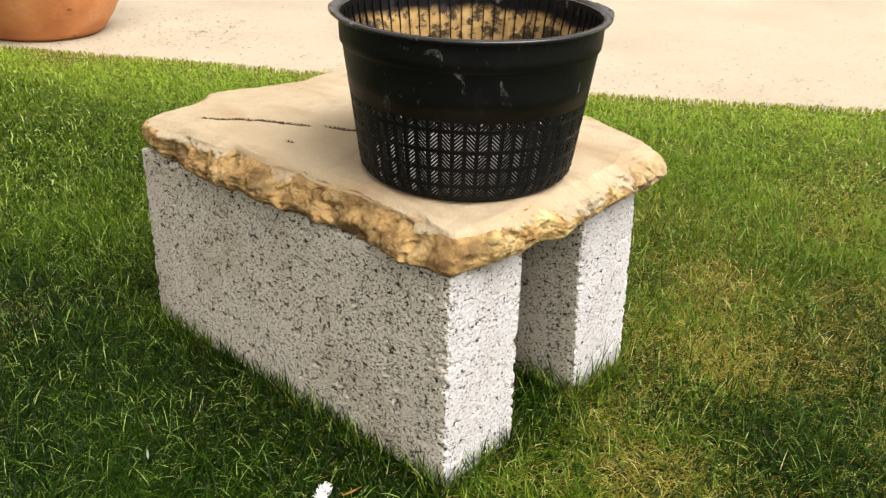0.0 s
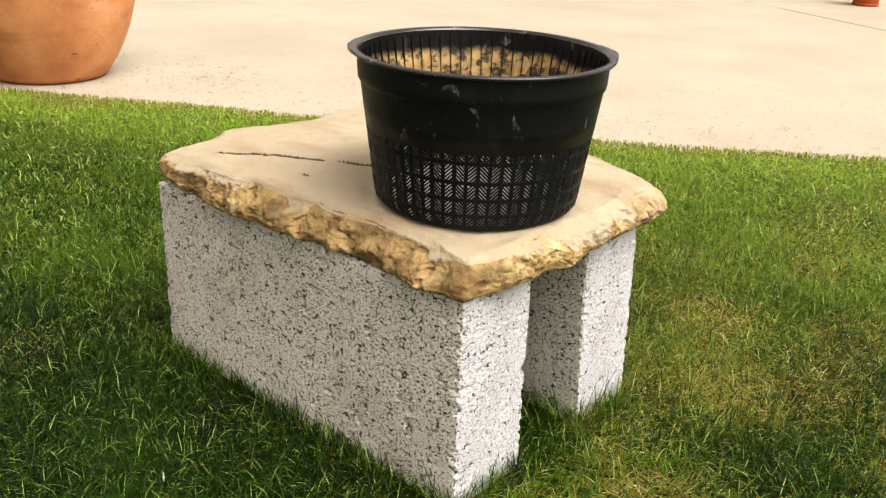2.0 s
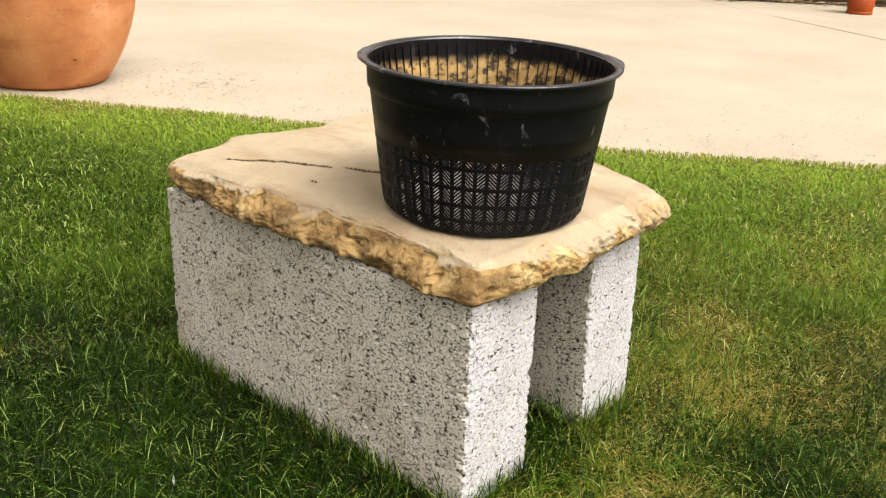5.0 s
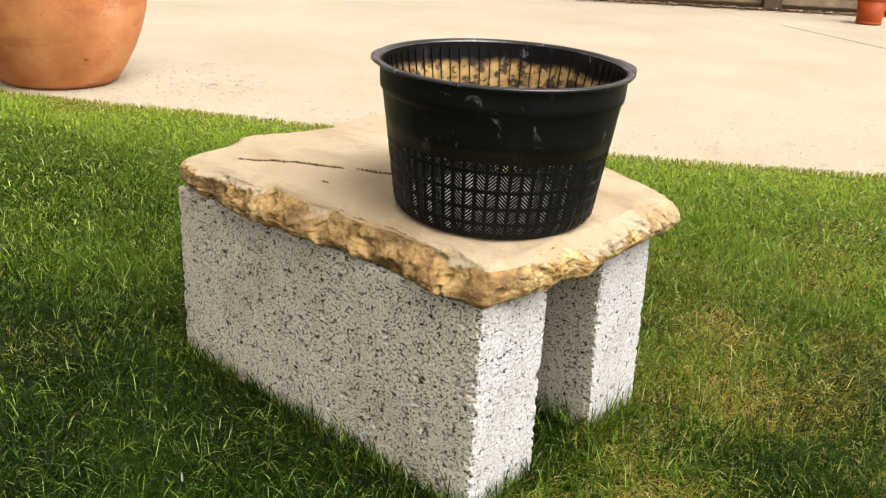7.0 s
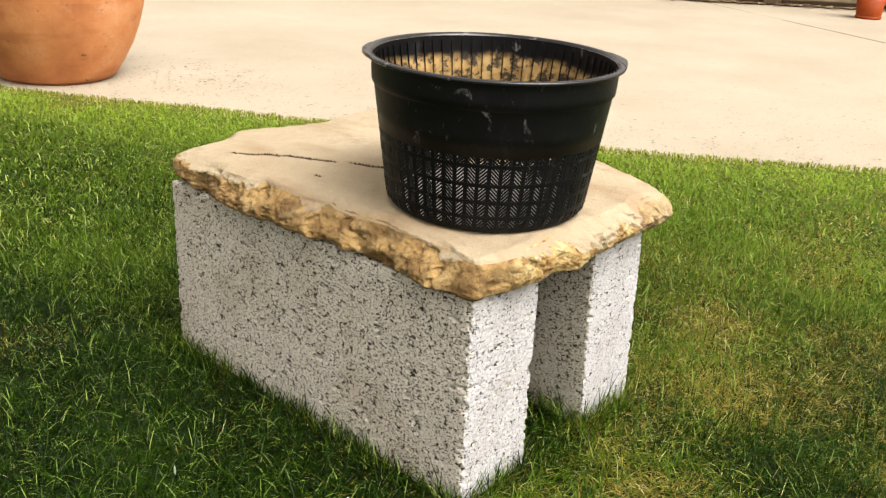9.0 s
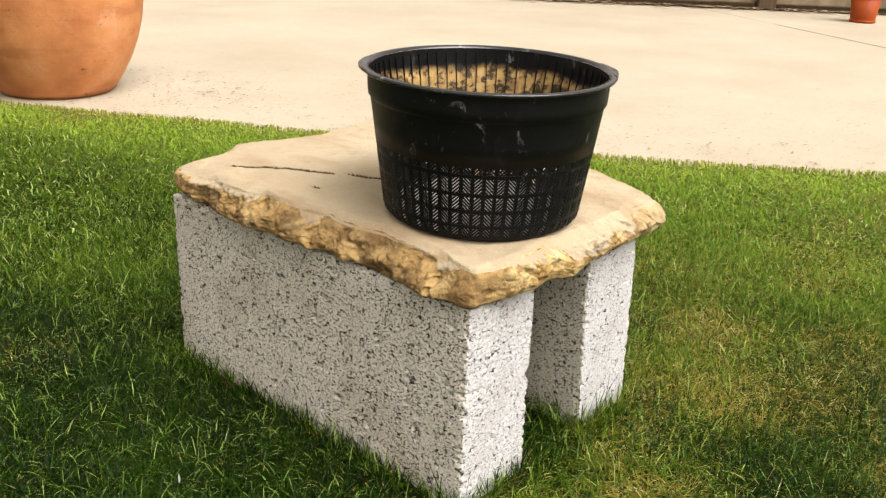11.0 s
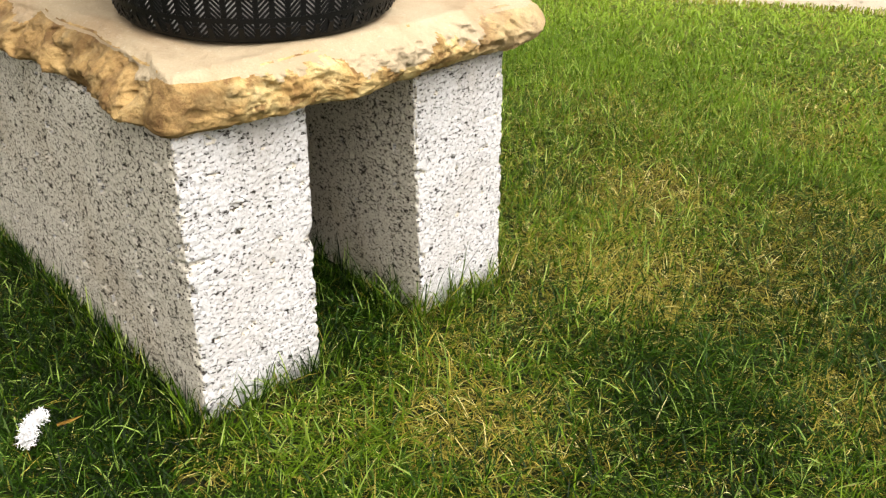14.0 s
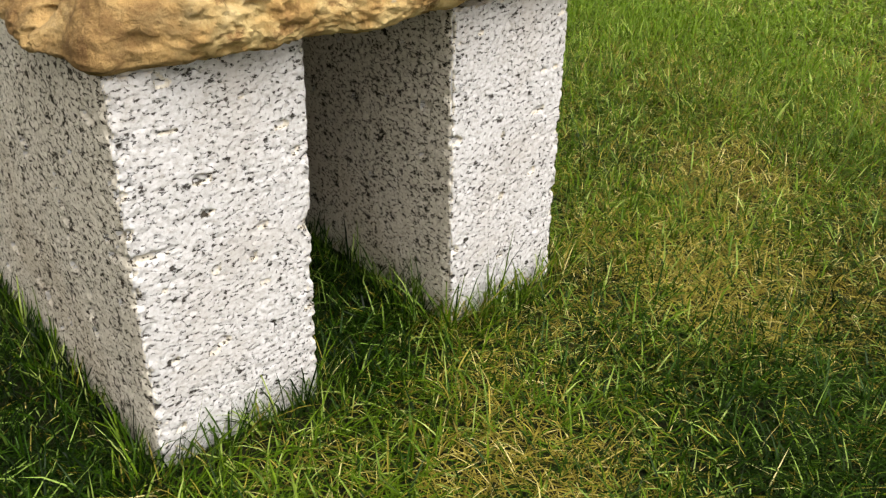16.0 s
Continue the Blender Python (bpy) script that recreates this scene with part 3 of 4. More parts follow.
    # and hangs over the sides in places
    overhang = 0.05 + 0.55 * smooth(fbm(outer / 0.03 + 4, 4, 65), 0.40, 0.68) * (0.3 + 0.7 * np.clip(-outward[:, 1], 0, 1))
    for k in range(rows):
        face_mats[(rings - 1 + k) * count:(rings + k) * count][k / rows < overhang] = 0
    me.polygons.foreach_set("material_index", face_mats)
    bm = bmesh.new()
    bm.from_mesh(me)
    bm.verts.ensure_lookup_table()
    for j in range(count):
        k = (j + 1) % count
        bm.faces.new((bm.verts[top_mid], bm.verts[j], bm.verts[k])).smooth = True
        lo = (total - 1) * count
        bm.faces.new((bm.verts[top_mid + 1], bm.verts[lo + k], bm.verts[lo + j])).smooth = True
    bm.to_mesh(me)
    bm.free()
    return me


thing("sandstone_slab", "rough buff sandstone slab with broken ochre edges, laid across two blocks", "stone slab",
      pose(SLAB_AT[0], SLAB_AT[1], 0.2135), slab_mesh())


# ---- the black planting basket ----
COLS = 64
ROWS = [(0.0056, 0.0142), (0.0174, 0.0287), (0.0320, 0.0445), (0.0478, 0.0622), (0.0655, 0.0716)]


def wall_radius(h):
    return 0.0940 + 0.0150 * h / 0.112 - 0.0045 * max(0.0, 1 - h / 0.014) ** 2


def lattice_panel(row, hand):
    """The slanted slats of one window, in the frame of a column at angle 0."""
    lo, hi = ROWS[row]
    bm = bmesh.new()
    wide = 0.0062
    pitch = 0.0033
    span = (hi - lo) + wide
    n = int(span / pitch)
    for k in range(n + 1):
        c = lo - wide / 2 + (k + 0.6) * pitch
        # a slat is the part of a 45 degree line inside the window
        y0, y1 = -wide / 2, wide / 2
        z0, z1 = c + y0, c + y1
        if z0 < lo:
            y0 += lo - z0
            z0 = lo
        if z1 > hi:
            y1 -= z1 - hi
            z1 = hi
        if y1 - y0 < 0.0008:
            continue
        r = wall_radius((z0 + z1) / 2) - 0.0006
        long = math.hypot(y1 - y0, z1 - z0)
        turn = Matrix.Translation((r, hand * (y0 + y1) / 2, (z0 + z1) / 2)) @ Matrix.Rotation(hand * radians(45), 4, "X")
        box_bm(bm, (-0.00035, -long / 2 - 0.0004, -0.00072), (0.00035, long / 2 + 0.0004, 0.00072), turn)
    return bm_mesh("lattice_panel", bm, M_PLASTIC)


def planting_basket(m):
    basket = thing("planting_basket", "empty black plastic pond basket with lattice sides and mud-stained inside", "planting basket", m)
    # the solid upper wall with its stepped collar: outside
    part("upper_wall", lathe("upper_wall", [
        (wall_radius(0.0716) - 0.002, 0.0722), (wall_radius(0.0716), 0.0716), (wall_radius(0.09), 0.09), (0.1088, 0.1105), (0.1096, 0.1126),
        (0.1110, 0.1138), (0.1115, 0.120), (0.1120, 0.1345)], 160, M_PLASTIC), basket)
    part("inner_wall", lathe("inner_wall", [
        (0.1102, 0.1365), (0.1097, 0.120), (0.1088, 0.1138), (0.1070, 0.1105), (wall_radius(0.09) - 0.002, 0.09), (wall_radius(0.0716) - 0.002, 0.0722)], 160, M_MUDDY),
        basket, "inside wall caked with dried ochre mud")
    # the rolled rim
    part("rim", lathe("rim", [
        (0.1118, 0.1362), (0.1162, 0.1358), (0.1173, 0.1359), (0.1178, 0.1366), (0.1178, 0.1380), (0.1171, 0.1388), (0.1150, 0.1391), (0.1115, 0.1388), (0.1102, 0.1366)], 160, M_RIM),
        basket, "rolled black rim with a sheen, and pale flecks for scuffs and highlights")
    for a in (135, 315):
        bm = bmesh.new()
        # a carrying lug: a rounded plate with a hole for the handle
        outline = [(0.1125, -0.034), (0.1168, -0.021), (0.1196, -0.007), (0.1202, 0.0), (0.1196, 0.007), (0.1168, 0.021), (0.1125, 0.034)]
        hole = [(0.1177 + 0.0016 * math.cos(t), 0.0018 * math.sin(t)) for t in [k * math.pi / 4 for k in range(8)]]
        rings = []
        for z in (0.1362, 0.1394):
            rings.append(([bm.verts.new((x, y, z)) for x, y in outline], [bm.verts.new((x, y, z)) for x, y in hole]))
        for (o, h), flip in zip(rings, (True, False)):
            edges = [bm.edges.new((o[k], o[(k + 1) % len(o)])) for k in range(len(o))] + [bm.edges.new((h[k], h[(k + 1) % 8])) for k in range(8)]
            bmesh.ops.triangle_fill(bm, edges=edges, use_beauty=True)
        for k in range(len(outline)):
            n = (k + 1) % len(outline)
            bm.faces.new((rings[0][0][k], rings[0][0][n], rings[1][0][n], rings[1][0][k]))
        for k in range(8):
            n = (k + 1) % 8
            bm.faces.new((rings[0][1][n], rings[0][1][k], rings[1][1][k], rings[1][1][n]))
        bmesh.ops.recalc_face_normals(bm, faces=bm.faces[:])
        part("handle_lug", bm_mesh("handle_lug", bm, M_RIM), basket, matrix=pose(0, 0, 0, 0, 0, a))
    # base dish
    part("base", lathe("base", [(0.0, 0.002), (0.084, 0.002), (0.0868, 0.0002), (0.0892, 0.0008), (0.0912, 0.0028), (wall_radius(0.0052), 0.0054), (wall_radius(0.0052) - 0.002, 0.0058), (0.0885, 0.0045), (0.086, 0.003), (0.0, 0.003)], 120, M_PLASTIC), basket)
    # an added floor disc, its tone set so that the lattice slots look lit
    part("silt", lathe("silt", [(0.0, 0.0062), (0.04, 0.0058), (0.07, 0.0052), (0.0885, 0.0042)], 60, M_BACKING), basket, "grey disc added on the basket floor to show light through the lattice")
    # rings between the rows of windows
    edges = [(ROWS[k][1], ROWS[k + 1][0]) for k in range(4)]
    for lo, hi in edges:
        a, b = wall_radius(lo), wall_radius(hi)
        part("ring", lathe("ring", [(a - 0.0001, lo), (b - 0.0001, hi), (b - 0.0022, hi), (a - 0.0022, lo), (a - 0.0001, lo)], 128, M_PLASTIC, 0.0, False), basket)
    # upright bars and inner fins, one to a column
    bm = bmesh.new()
    lean = math.atan2(0.0150, 0.112)
    box_bm(bm, (-0.0018, -0.0017, 0.0), (-0.0001, 0.0017, 0.0620), Matrix.Translation((wall_radius(0.0105), 0, 0.0105)) @ Matrix.Rotation(lean, 4, "Y"))
    bar = bm_mesh("upright_bar", bm, M_PLASTIC)
    bm = bmesh.new()
    box_bm(bm, (-0.0027, -0.0004, 0.0), (-0.0012, 0.0004, 0.0605), Matrix.Translation((wall_radius(0.072), 0, 0.072)) @ Matrix.Rotation(lean, 4, "Y"))
    fin = bm_mesh("inner_fin", bm, M_PLASTIC)
    bm = bmesh.new()
    box_bm(bm, (-0.0022, -0.0018, 0.0), (-0.0003, 0.0018, 0.0085), Matrix.Translation((wall_radius(0.0045), 0, 0.0035)) @ Matrix.Rotation(radians(24), 4, "Y"))
    foot = bm_mesh("bar_foot", bm, M_PLASTIC)
    panels = [[lattice_panel(row, hand) for hand in (1, -1)] for row in range(5)]
    for c in range(COLS):
        turn = 360 * c / COLS
        part("upright_bar", bar, basket, matrix=pose(0, 0, 0, 0, 0, turn))
        part("bar_foot", foot, basket, matrix=pose(0, 0, 0, 0, 0, turn))
        part("inner_fin", fin, basket, matrix=pose(0, 0, 0, 0, 0, turn))
        for row in range(5):
            part("lattice_panel", panels[row][(c + row // 5) % 2], basket, matrix=pose(0, 0, 0, 0, 0, turn + 180 / COLS))
    return basket


axis = Vector((-0.0135, -0.0228, 1)).normalized()
planting_basket(Matrix.Translation((0.1245, 0.0927, 0.2515)) @ Vector((0, 0, 1)).rotation_difference(axis).to_matrix().to_4x4())


# ---- the large terracotta pot on the patio ----
def terracotta_pot(m):
    pot = thing("terracotta_pot", "large weathered terracotta pot standing on the patio", "plant pot", m)
    part("pot_body", lathe("pot_body", [
        (0.0, 0.0), (0.141, 0.0), (0.143, 0.006), (0.151, 0.0065), (0.156, 0.010), (0.163, 0.020), (0.180, 0.045), (0.206, 0.092), (0.228, 0.145), (0.243, 0.20), (0.253, 0.27), (0.258, 0.34), (0.258, 0.42), (0.252, 0.47),
        (0.252, 0.475), (0.232, 0.47), (0.236, 0.40), (0.0, 0.40)], 120, M_TERRA, 0.002), pot)
    part("pot_rim", lathe("pot_rim", [(0.250, 0.465), (0.276, 0.468), (0.284, 0.478), (0.284, 0.515), (0.276, 0.524), (0.246, 0.522), (0.236, 0.51), (0.234, 0.468)], 120, M_TERRA, 0.002), pot)
    part("potting_soil", lathe("potting_soil", [(0.0, 0.462), (0.12, 0.458), (0.2, 0.456), (0.237, 0.452)], 60, M_SOIL), pot)
    return pot


terracotta_pot(pose(0.675, 2.083, 0.0))


# ---- the small orange pot by the fence ----
def orange_pot(m):
    pot = thing("plant_pot", "small orange plastic pot with a bare young plant", "plant pot", m)
    part("pot_body", lathe("pot_body", [(0.0, 0.0), (0.070, 0.0), (0.0735, 0.005), (0.088, 0.15), (0.085, 0.15), (0.083, 0.13), (0.0, 0.13)], 48, M_RED), pot)
    part("pot_rim", lathe("pot_rim", [(0.0875, 0.146), (0.0905, 0.148), (0.0925, 0.162), (0.091, 0.166), (0.087, 0.166), (0.085, 0.16), (0.084, 0.148)], 48, M_RED), pot)
    part("pot_foot", lathe("pot_foot", [(0.0725, 0.001), (0.0775, 0.003), (0.079, 0.014), (0.0765, 0.018), (0.0735, 0.018)], 48, M_RED), pot)
    part("potting_soil", lathe("potting_soil", [(0.0, 0.152), (0.05, 0.150), (0.0855, 0.148)], 32, M_SOIL), pot)
    rnd = random.Random(5)
    for k in range(11):
        bm = bmesh.new()
        a, lean = rnd.uniform(0, 6.28), rnd.uniform(0.1, 0.9)
        high = rnd.uniform(0.14, 0.3)
        at = Vector((0.03 * math.cos(a), 0.03 * math.sin(a), 0.15))
        tip = at + Vector((math.cos(a) * lean * high, math.sin(a) * lean * high, high))
        m4 = look(at, tip)
        bmesh.ops.create_cone(bm, segments=6, radius1=0.003, radius2=0.0012, depth=high, matrix=Matrix.Translation((at + tip) / 2) @ m4.to_3x3().to_4x4())
        stem = part("stem", bm_mesh("stem", bm, M_STEM, smooth=True), pot)
        for j in range(3):
            p = at.lerp(tip, 0.35 + 0.28 * j)
            bm = bmesh.new()
            d = Vector((math.cos(a + j * 2.3), math.sin(a + j * 2.3), 0.3)).normalized() * 0.05
            w = Vector((-d.y, d.x, 0)).normalized() * 0.012
            row = [bm.verts.new(p + q) for q in (Vector(), d * 0.4 + w + Vector((0, 0, 0.004)), d * 0.45 + Vector((0, 0, -0.002)), d * 0.4 - w + Vector((0, 0, 0.004)), d)]
            for tri in ((0, 2, 1), (0, 3, 2), (1, 2, 4), (2, 3, 4)):
                bm.faces.new([row[t] for t in tri])
            part("leaf", bm_mesh("leaf", bm, M_LEAF, smooth=True), stem)
    return pot


orange_pot(pose(4.905, 1.235, 0.0) @ Matrix.Scale(0.88, 4))


# ---- the fence at the back of the patio ----
FENCE_AT, FENCE_ALONG = Vector((5.10, 1.885, 0)), Vector((0.592, -0.806, 0)).normalized()


def fence():
    turn = math.degrees(math.atan2(FENCE_ALONG.y, FENCE_ALONG.x))
    fe = thing("fence", "dark brown close-board fence with concrete gravel boards", "fence", pose(FENCE_AT.x, FENCE_AT.y, 0, 0, 0, turn))
    bay = 1.83
    bm = bmesh.new()
    box_bm(bm, (-0.055, -0.06, -0.05), (0.055, 0.05, 1.3))
    post = bm_mesh("fence_post", bm, M_POST, 0.006)
    bm = bmesh.new()
    box_bm(bm, (0.056, -0.018, 0.030), (bay - 0.056, 0.022, 0.086))
    kick = bm_mesh("gravel_board", bm, M_GRAVEL, 0.006)
    bm = bmesh.new()
    box_bm(bm, (0.056, 0.0, 0.0), (bay - 0.056, 0.045, 0.07))
    rail = bm_mesh("rail", bm, M_BOARD, 0.004)
    bm = bmesh.new()
    box_bm(bm, (0.0, -0.014, 0.089), (0.112, 0.0, 1.25), Matrix.Rotation(radians(-3), 4, "Z"))
    board = bm_mesh("fence_board", bm, M_BOARD, 0.002)
    for k in range(-4, 4):
        part("fence_post", post, fe, matrix=pose(k * bay, 0, 0))
        part("gravel_board", kick, fe, matrix=pose(k * bay, 0, 0))
        for z in (0.32, 0.98):
            part("rail", rail, fe, matrix=pose(k * bay, 0.002, z))
        for j in range(16):
            part("fence_board", board, fe, matrix=pose(k * bay + 0.06 + j * 0.106, -0.002, 0))
    part("fence_post", post, fe, matrix=pose(4 * bay, 0, 0))


fence()

# a narrow bed of leaf mould under the fence
bm = bmesh.new()
box_bm(bm, (-7.4, -0.075, -0.05), (7.4, 0.4, 0.006), pose(FENCE_AT.x, FENCE_AT.y, 0, 0, 0, math.degrees(math.atan2(FENCE_ALONG.y, FENCE_ALONG.x))))
tagged(new("soil_strip", bm_mesh("soil_strip", bm, M_BED)), "dark leaf mould along the foot of the fence", "soil", kind="structure")


# ---- loose bits: litter along the fence, grit on the patio, a dry leaf ----
def chips(name, centres, sizes, material, rnd):
    """Small curled flakes, each of two bent quads."""
    n = len(centres)
    a = rnd.uniform(0, 2 * np.pi, n)
    c, s = np.cos(a), np.sin(a)
    tilt = rnd.uniform(-0.25, 0.25, (n, 2))
    lw = sizes[:, None] * np.stack([rnd.uniform(0.6, 1.4, n), rnd.uniform(0.3, 0.7, n)], 1)
    v = np.zeros((n, 6, 3))
    for k, (px, py, up) in enumerate([(-1, -0.6, 0.0), (0, -1, 0.3), (1, -0.4, 0.05), (1, 0.5, 0.0), (0, 1, 0.35), (-1, 0.4, 0.1)]):
        x, y = px * lw[:, 0], py * lw[:, 1]
        v[:, k, 0] = centres[:, 0] + c * x - s * y
        v[:, k, 1] = centres[:, 1] + s * x + c * y
        v[:, k, 2] = centres[:, 2] + up * lw[:, 1] + np.abs(tilt[:, 0] * x) + np.abs(tilt[:, 1] * y)
    base = np.arange(n)[:, None] * 6
    f = np.concatenate([base + np.array([[0, 1, 4, 5]]), base + np.array([[1, 2, 3, 4]])])
    return array_mesh(name, v.reshape(-1, 3), f, material)


rnd = np.random.default_rng(7)
n = 4200
along = rnd.uniform(-5.5, 5.5, n)
off = np.abs(rnd.normal(0, 0.07, n)) + 0.03
across = Vector((FENCE_ALONG.y, -FENCE_ALONG.x, 0))
cent = np.stack([FENCE_AT.x + FENCE_ALONG.x * along + across.x * off, FENCE_AT.y + FENCE_ALONG.y * along + across.y * off, np.full(n, 0.0075)], 1)
tagged(new("leaf_litter", chips("leaf_litter", cent, rnd.uniform(0.008, 0.024, n), M_LITTER, rnd)), "dry brown leaf litter along the foot of the fence", "leaf litter", kind="stuff")

n = 8000
gy = rnd.uniform(-2.2, 3.2, n)
gx = lawn_edge(gy) + 0.02 + rnd.exponential(0.36, n)
size = 0.001 + 0.0038 * rnd.uniform(0, 1, n) ** 2.5
# more crumbs blown together beside the large pot
gx[:260], gy[:260], size[:260] = rnd.normal(1.0, 0.13, 260), rnd.normal(1.86, 0.16, 260), rnd.uniform(0.002, 0.0055, 260)
tagged(new("grit", chips("grit", np.stack([gx, gy, np.full(n, 0.002)], 1), size, M_GRIT, rnd)),
       "scattered grit and dry crumbs on the patio", "grit", kind="stuff")


# ---- the feather in the grass ----
def feather(m):
    r = np.random.default_rng(3)
    n = 1500
    t = r.uniform(0, 1, n)
    # two downy lobes along a bent quill
    lobe = 0.45 + 0.55 * np.maximum(np.exp(-((t - 0.25) / 0.2) ** 2), 0.8 * np.exp(-((t - 0.85) / 0.16) ** 2))
    root = np.stack([-0.010 + 0.020 * t, 0.004 * np.sin(3 * t), 0.002 + 0.006 * np.sin(2.6 * t)], 1) + r.normal(0, 0.0017, (n, 3)) * lobe[:, None]
    d = r.normal(0, 1, (n, 3)) + np.array([0.1, 0, 0.25])
    d /= np.linalg.norm(d, axis=1)[:, None]
    long = (r.uniform(0.0025, 0.0075, n) * lobe)[:, None]
    side = np.cross(d, r.normal(0, 1, (n, 3)))
    side /= np.linalg.norm(side, axis=1)[:, None]
    bend = r.normal(0, 0.0010, (n, 3))
    w = 0.00032
    v = np.stack([root - side * w, root + side * w, root + d * long * 0.5 + bend + side * w, root + d * long * 0.5 + bend - side * w,
                  root + d * long + side * w * 0.2, root + d * long - side * w * 0.2], 1).reshape(-1, 3)
    base = np.arange(n)[:, None] * 6
    f = np.concatenate([base + np.array([[0, 1, 2, 3]]), base + np.array([[3, 2, 4, 5]])])
    fe = thing("feather", "small fluffy white down feather caught in the grass", "feather", m)
    part("down", array_mesh("down", v, f, M_FLUFF), fe)
    q = [(-0.009 + 0.016 * k / 8, 0.004 * math.sin(3 * k / 8), 0.001 + 0.008 * math.sin(2.6 * k / 8)) for k in range(9)]
    cu = bpy.data.curves.new("quill", "CURVE")
    cu.dimensions = "3D"
    cu.bevel_depth = 0.0004
    sp = cu.splines.new("POLY")
    sp.points.add(8)
    for pnt, c in zip(sp.points, q):
        pnt.co = (*c, 1)
    cu.materials.append(M_FLUFF)
    part("quill", cu, fe)
    return fe


feather(pose(-0.092, 0.050, 0.021, 10, -12, 35))


# ---- a curled dry leaf beside the feather, and a fallen petal ----
def curled_leaf(name, long, half, material):
    """A narrow leaf that curls up along its length."""
    bm = bmesh.new()
    grid = []
    for i in range(9):
        u = i / 8
        wide = half * math.sin(math.pi * min(1.0, 0.08 + u * 0.95)) ** 0.8
        grid.append([bm.verts.new((long * (u - 0.5), wide * k, 0.24 * long * u * u + 0.13 * long * k * k * (1 - u))) for k in (-1, -0.5, 0, 0.5, 1)])
    for i in range(8):
        for k in range(4):
            bm.faces.new((grid[i][k], grid[i + 1][k], grid[i + 1][k + 1], grid[i][k + 1]))
    bmesh.ops.solidify(bm, geom=bm.faces[:], thickness=0.0003)
    return bm_mesh(name, bm, material, smooth=True)


thing("dry_leaf", "narrow curled yellow-brown dry leaf lying on the grass", "leaf", pose(-0.075, 0.033, 0.031, 8, -6, -25),
      curled_leaf("dry_leaf", 0.017, 0.0012, plain_material("dry_leaf", (0.30, 0.16, 0.03), (0.50, 0.32, 0.07), 90)))
thing("petal", "small white petal lying in the dark grass", "petal", pose(-0.159, 0.206, 0.024, 0, -25, 60),
      curled_leaf("petal", 0.010, 0.0012, plain_material("petal", (0.30, 0.32, 0.26), (0.46, 0.48, 0.41), 120)))


# ---- the grass ----
DRY = [(0.46, 0.13, 0.13, 0.18), (0.62, 0.04, 0.12, 0.16), (0.37, -0.10, 0.08, 0.55), (0.50, -0.185, 0.07, 0.6), (0.33, -0.285, 0.045, 0.65), (0.41, -0.25, 0.05, 0.45), (0.132, -0.112, 0.03, 0.75), (0.118, -0.142, 0.03, 0.5),
       (0.52, 0.015, 0.06, 0.55), (0.187, -0.05, 0.03, 0.4), (-0.03, -0.045, 0.025, 0.5), (0.06, -0.055, 0.02, 0.4), (-0.126, 0.56, 0.06, 0.5), (0.52, 1.70, 0.12, 0.45),
       (0.25, -0.055, 0.03, 0.35), (0.62, -0.16, 0.06, 0.5), (0.70, 0.2, 0.12, 0.3), (0.95, 0.05, 0.12, 0.35), (0.185, -0.255, 0.02, 0.4)]


def dryness(x, y):
    d = 0.15 + 0.14 * smooth(-y, -0.1, 0.05) * smooth(x, 0.05, 0.15) + 0.30 * smooth(fbm(np.stack([x, y, 0 * x], 1) / 0.16, 3, 71), 0.52, 0.72)
    # fresher behind the blocks than in front of them
    d = d * (0.2 + 0.8 * smooth(0.66 * x - 0.75 * y, -0.55, 0.1))
    d = d + 0.65 * np.exp(-np.clip(lawn_edge(y) - x, 0, 9) / 0.075)
    for cx, cy, r, a in DRY:
        d = d + 1.35 * a * np.exp(-((x - cx) ** 2 + (y - cy) ** 2) / (r * r))
    return np.clip(d, 0, 0.9)


# Tufts at the front right; painted shade left of and between the blocks.
LUSH_SHADED = [(0.285, -0.175, 0.055, 0.7), (0.25, -0.195, 0.05, 0.5), (0.34, -0.205, 0.035, 0.6), (0.27, -0.27, 0.05, 0.5), (0.24, -0.085, 0.04, 0.5), (0.66, -0.06, 0.06, 0.5), (0.85, 0.17, 0.06, 0.4),
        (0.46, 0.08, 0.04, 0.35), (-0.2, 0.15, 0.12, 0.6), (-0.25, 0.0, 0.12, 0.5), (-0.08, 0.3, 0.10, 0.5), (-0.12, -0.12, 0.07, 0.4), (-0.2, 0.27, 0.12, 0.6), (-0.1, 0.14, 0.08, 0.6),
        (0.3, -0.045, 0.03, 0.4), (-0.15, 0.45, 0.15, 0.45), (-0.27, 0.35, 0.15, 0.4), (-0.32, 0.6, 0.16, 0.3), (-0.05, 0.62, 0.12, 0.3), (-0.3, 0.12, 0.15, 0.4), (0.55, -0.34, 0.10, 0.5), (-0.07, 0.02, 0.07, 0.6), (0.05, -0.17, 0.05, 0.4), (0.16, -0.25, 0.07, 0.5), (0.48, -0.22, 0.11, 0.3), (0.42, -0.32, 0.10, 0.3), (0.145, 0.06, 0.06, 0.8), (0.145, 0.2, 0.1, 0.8)]


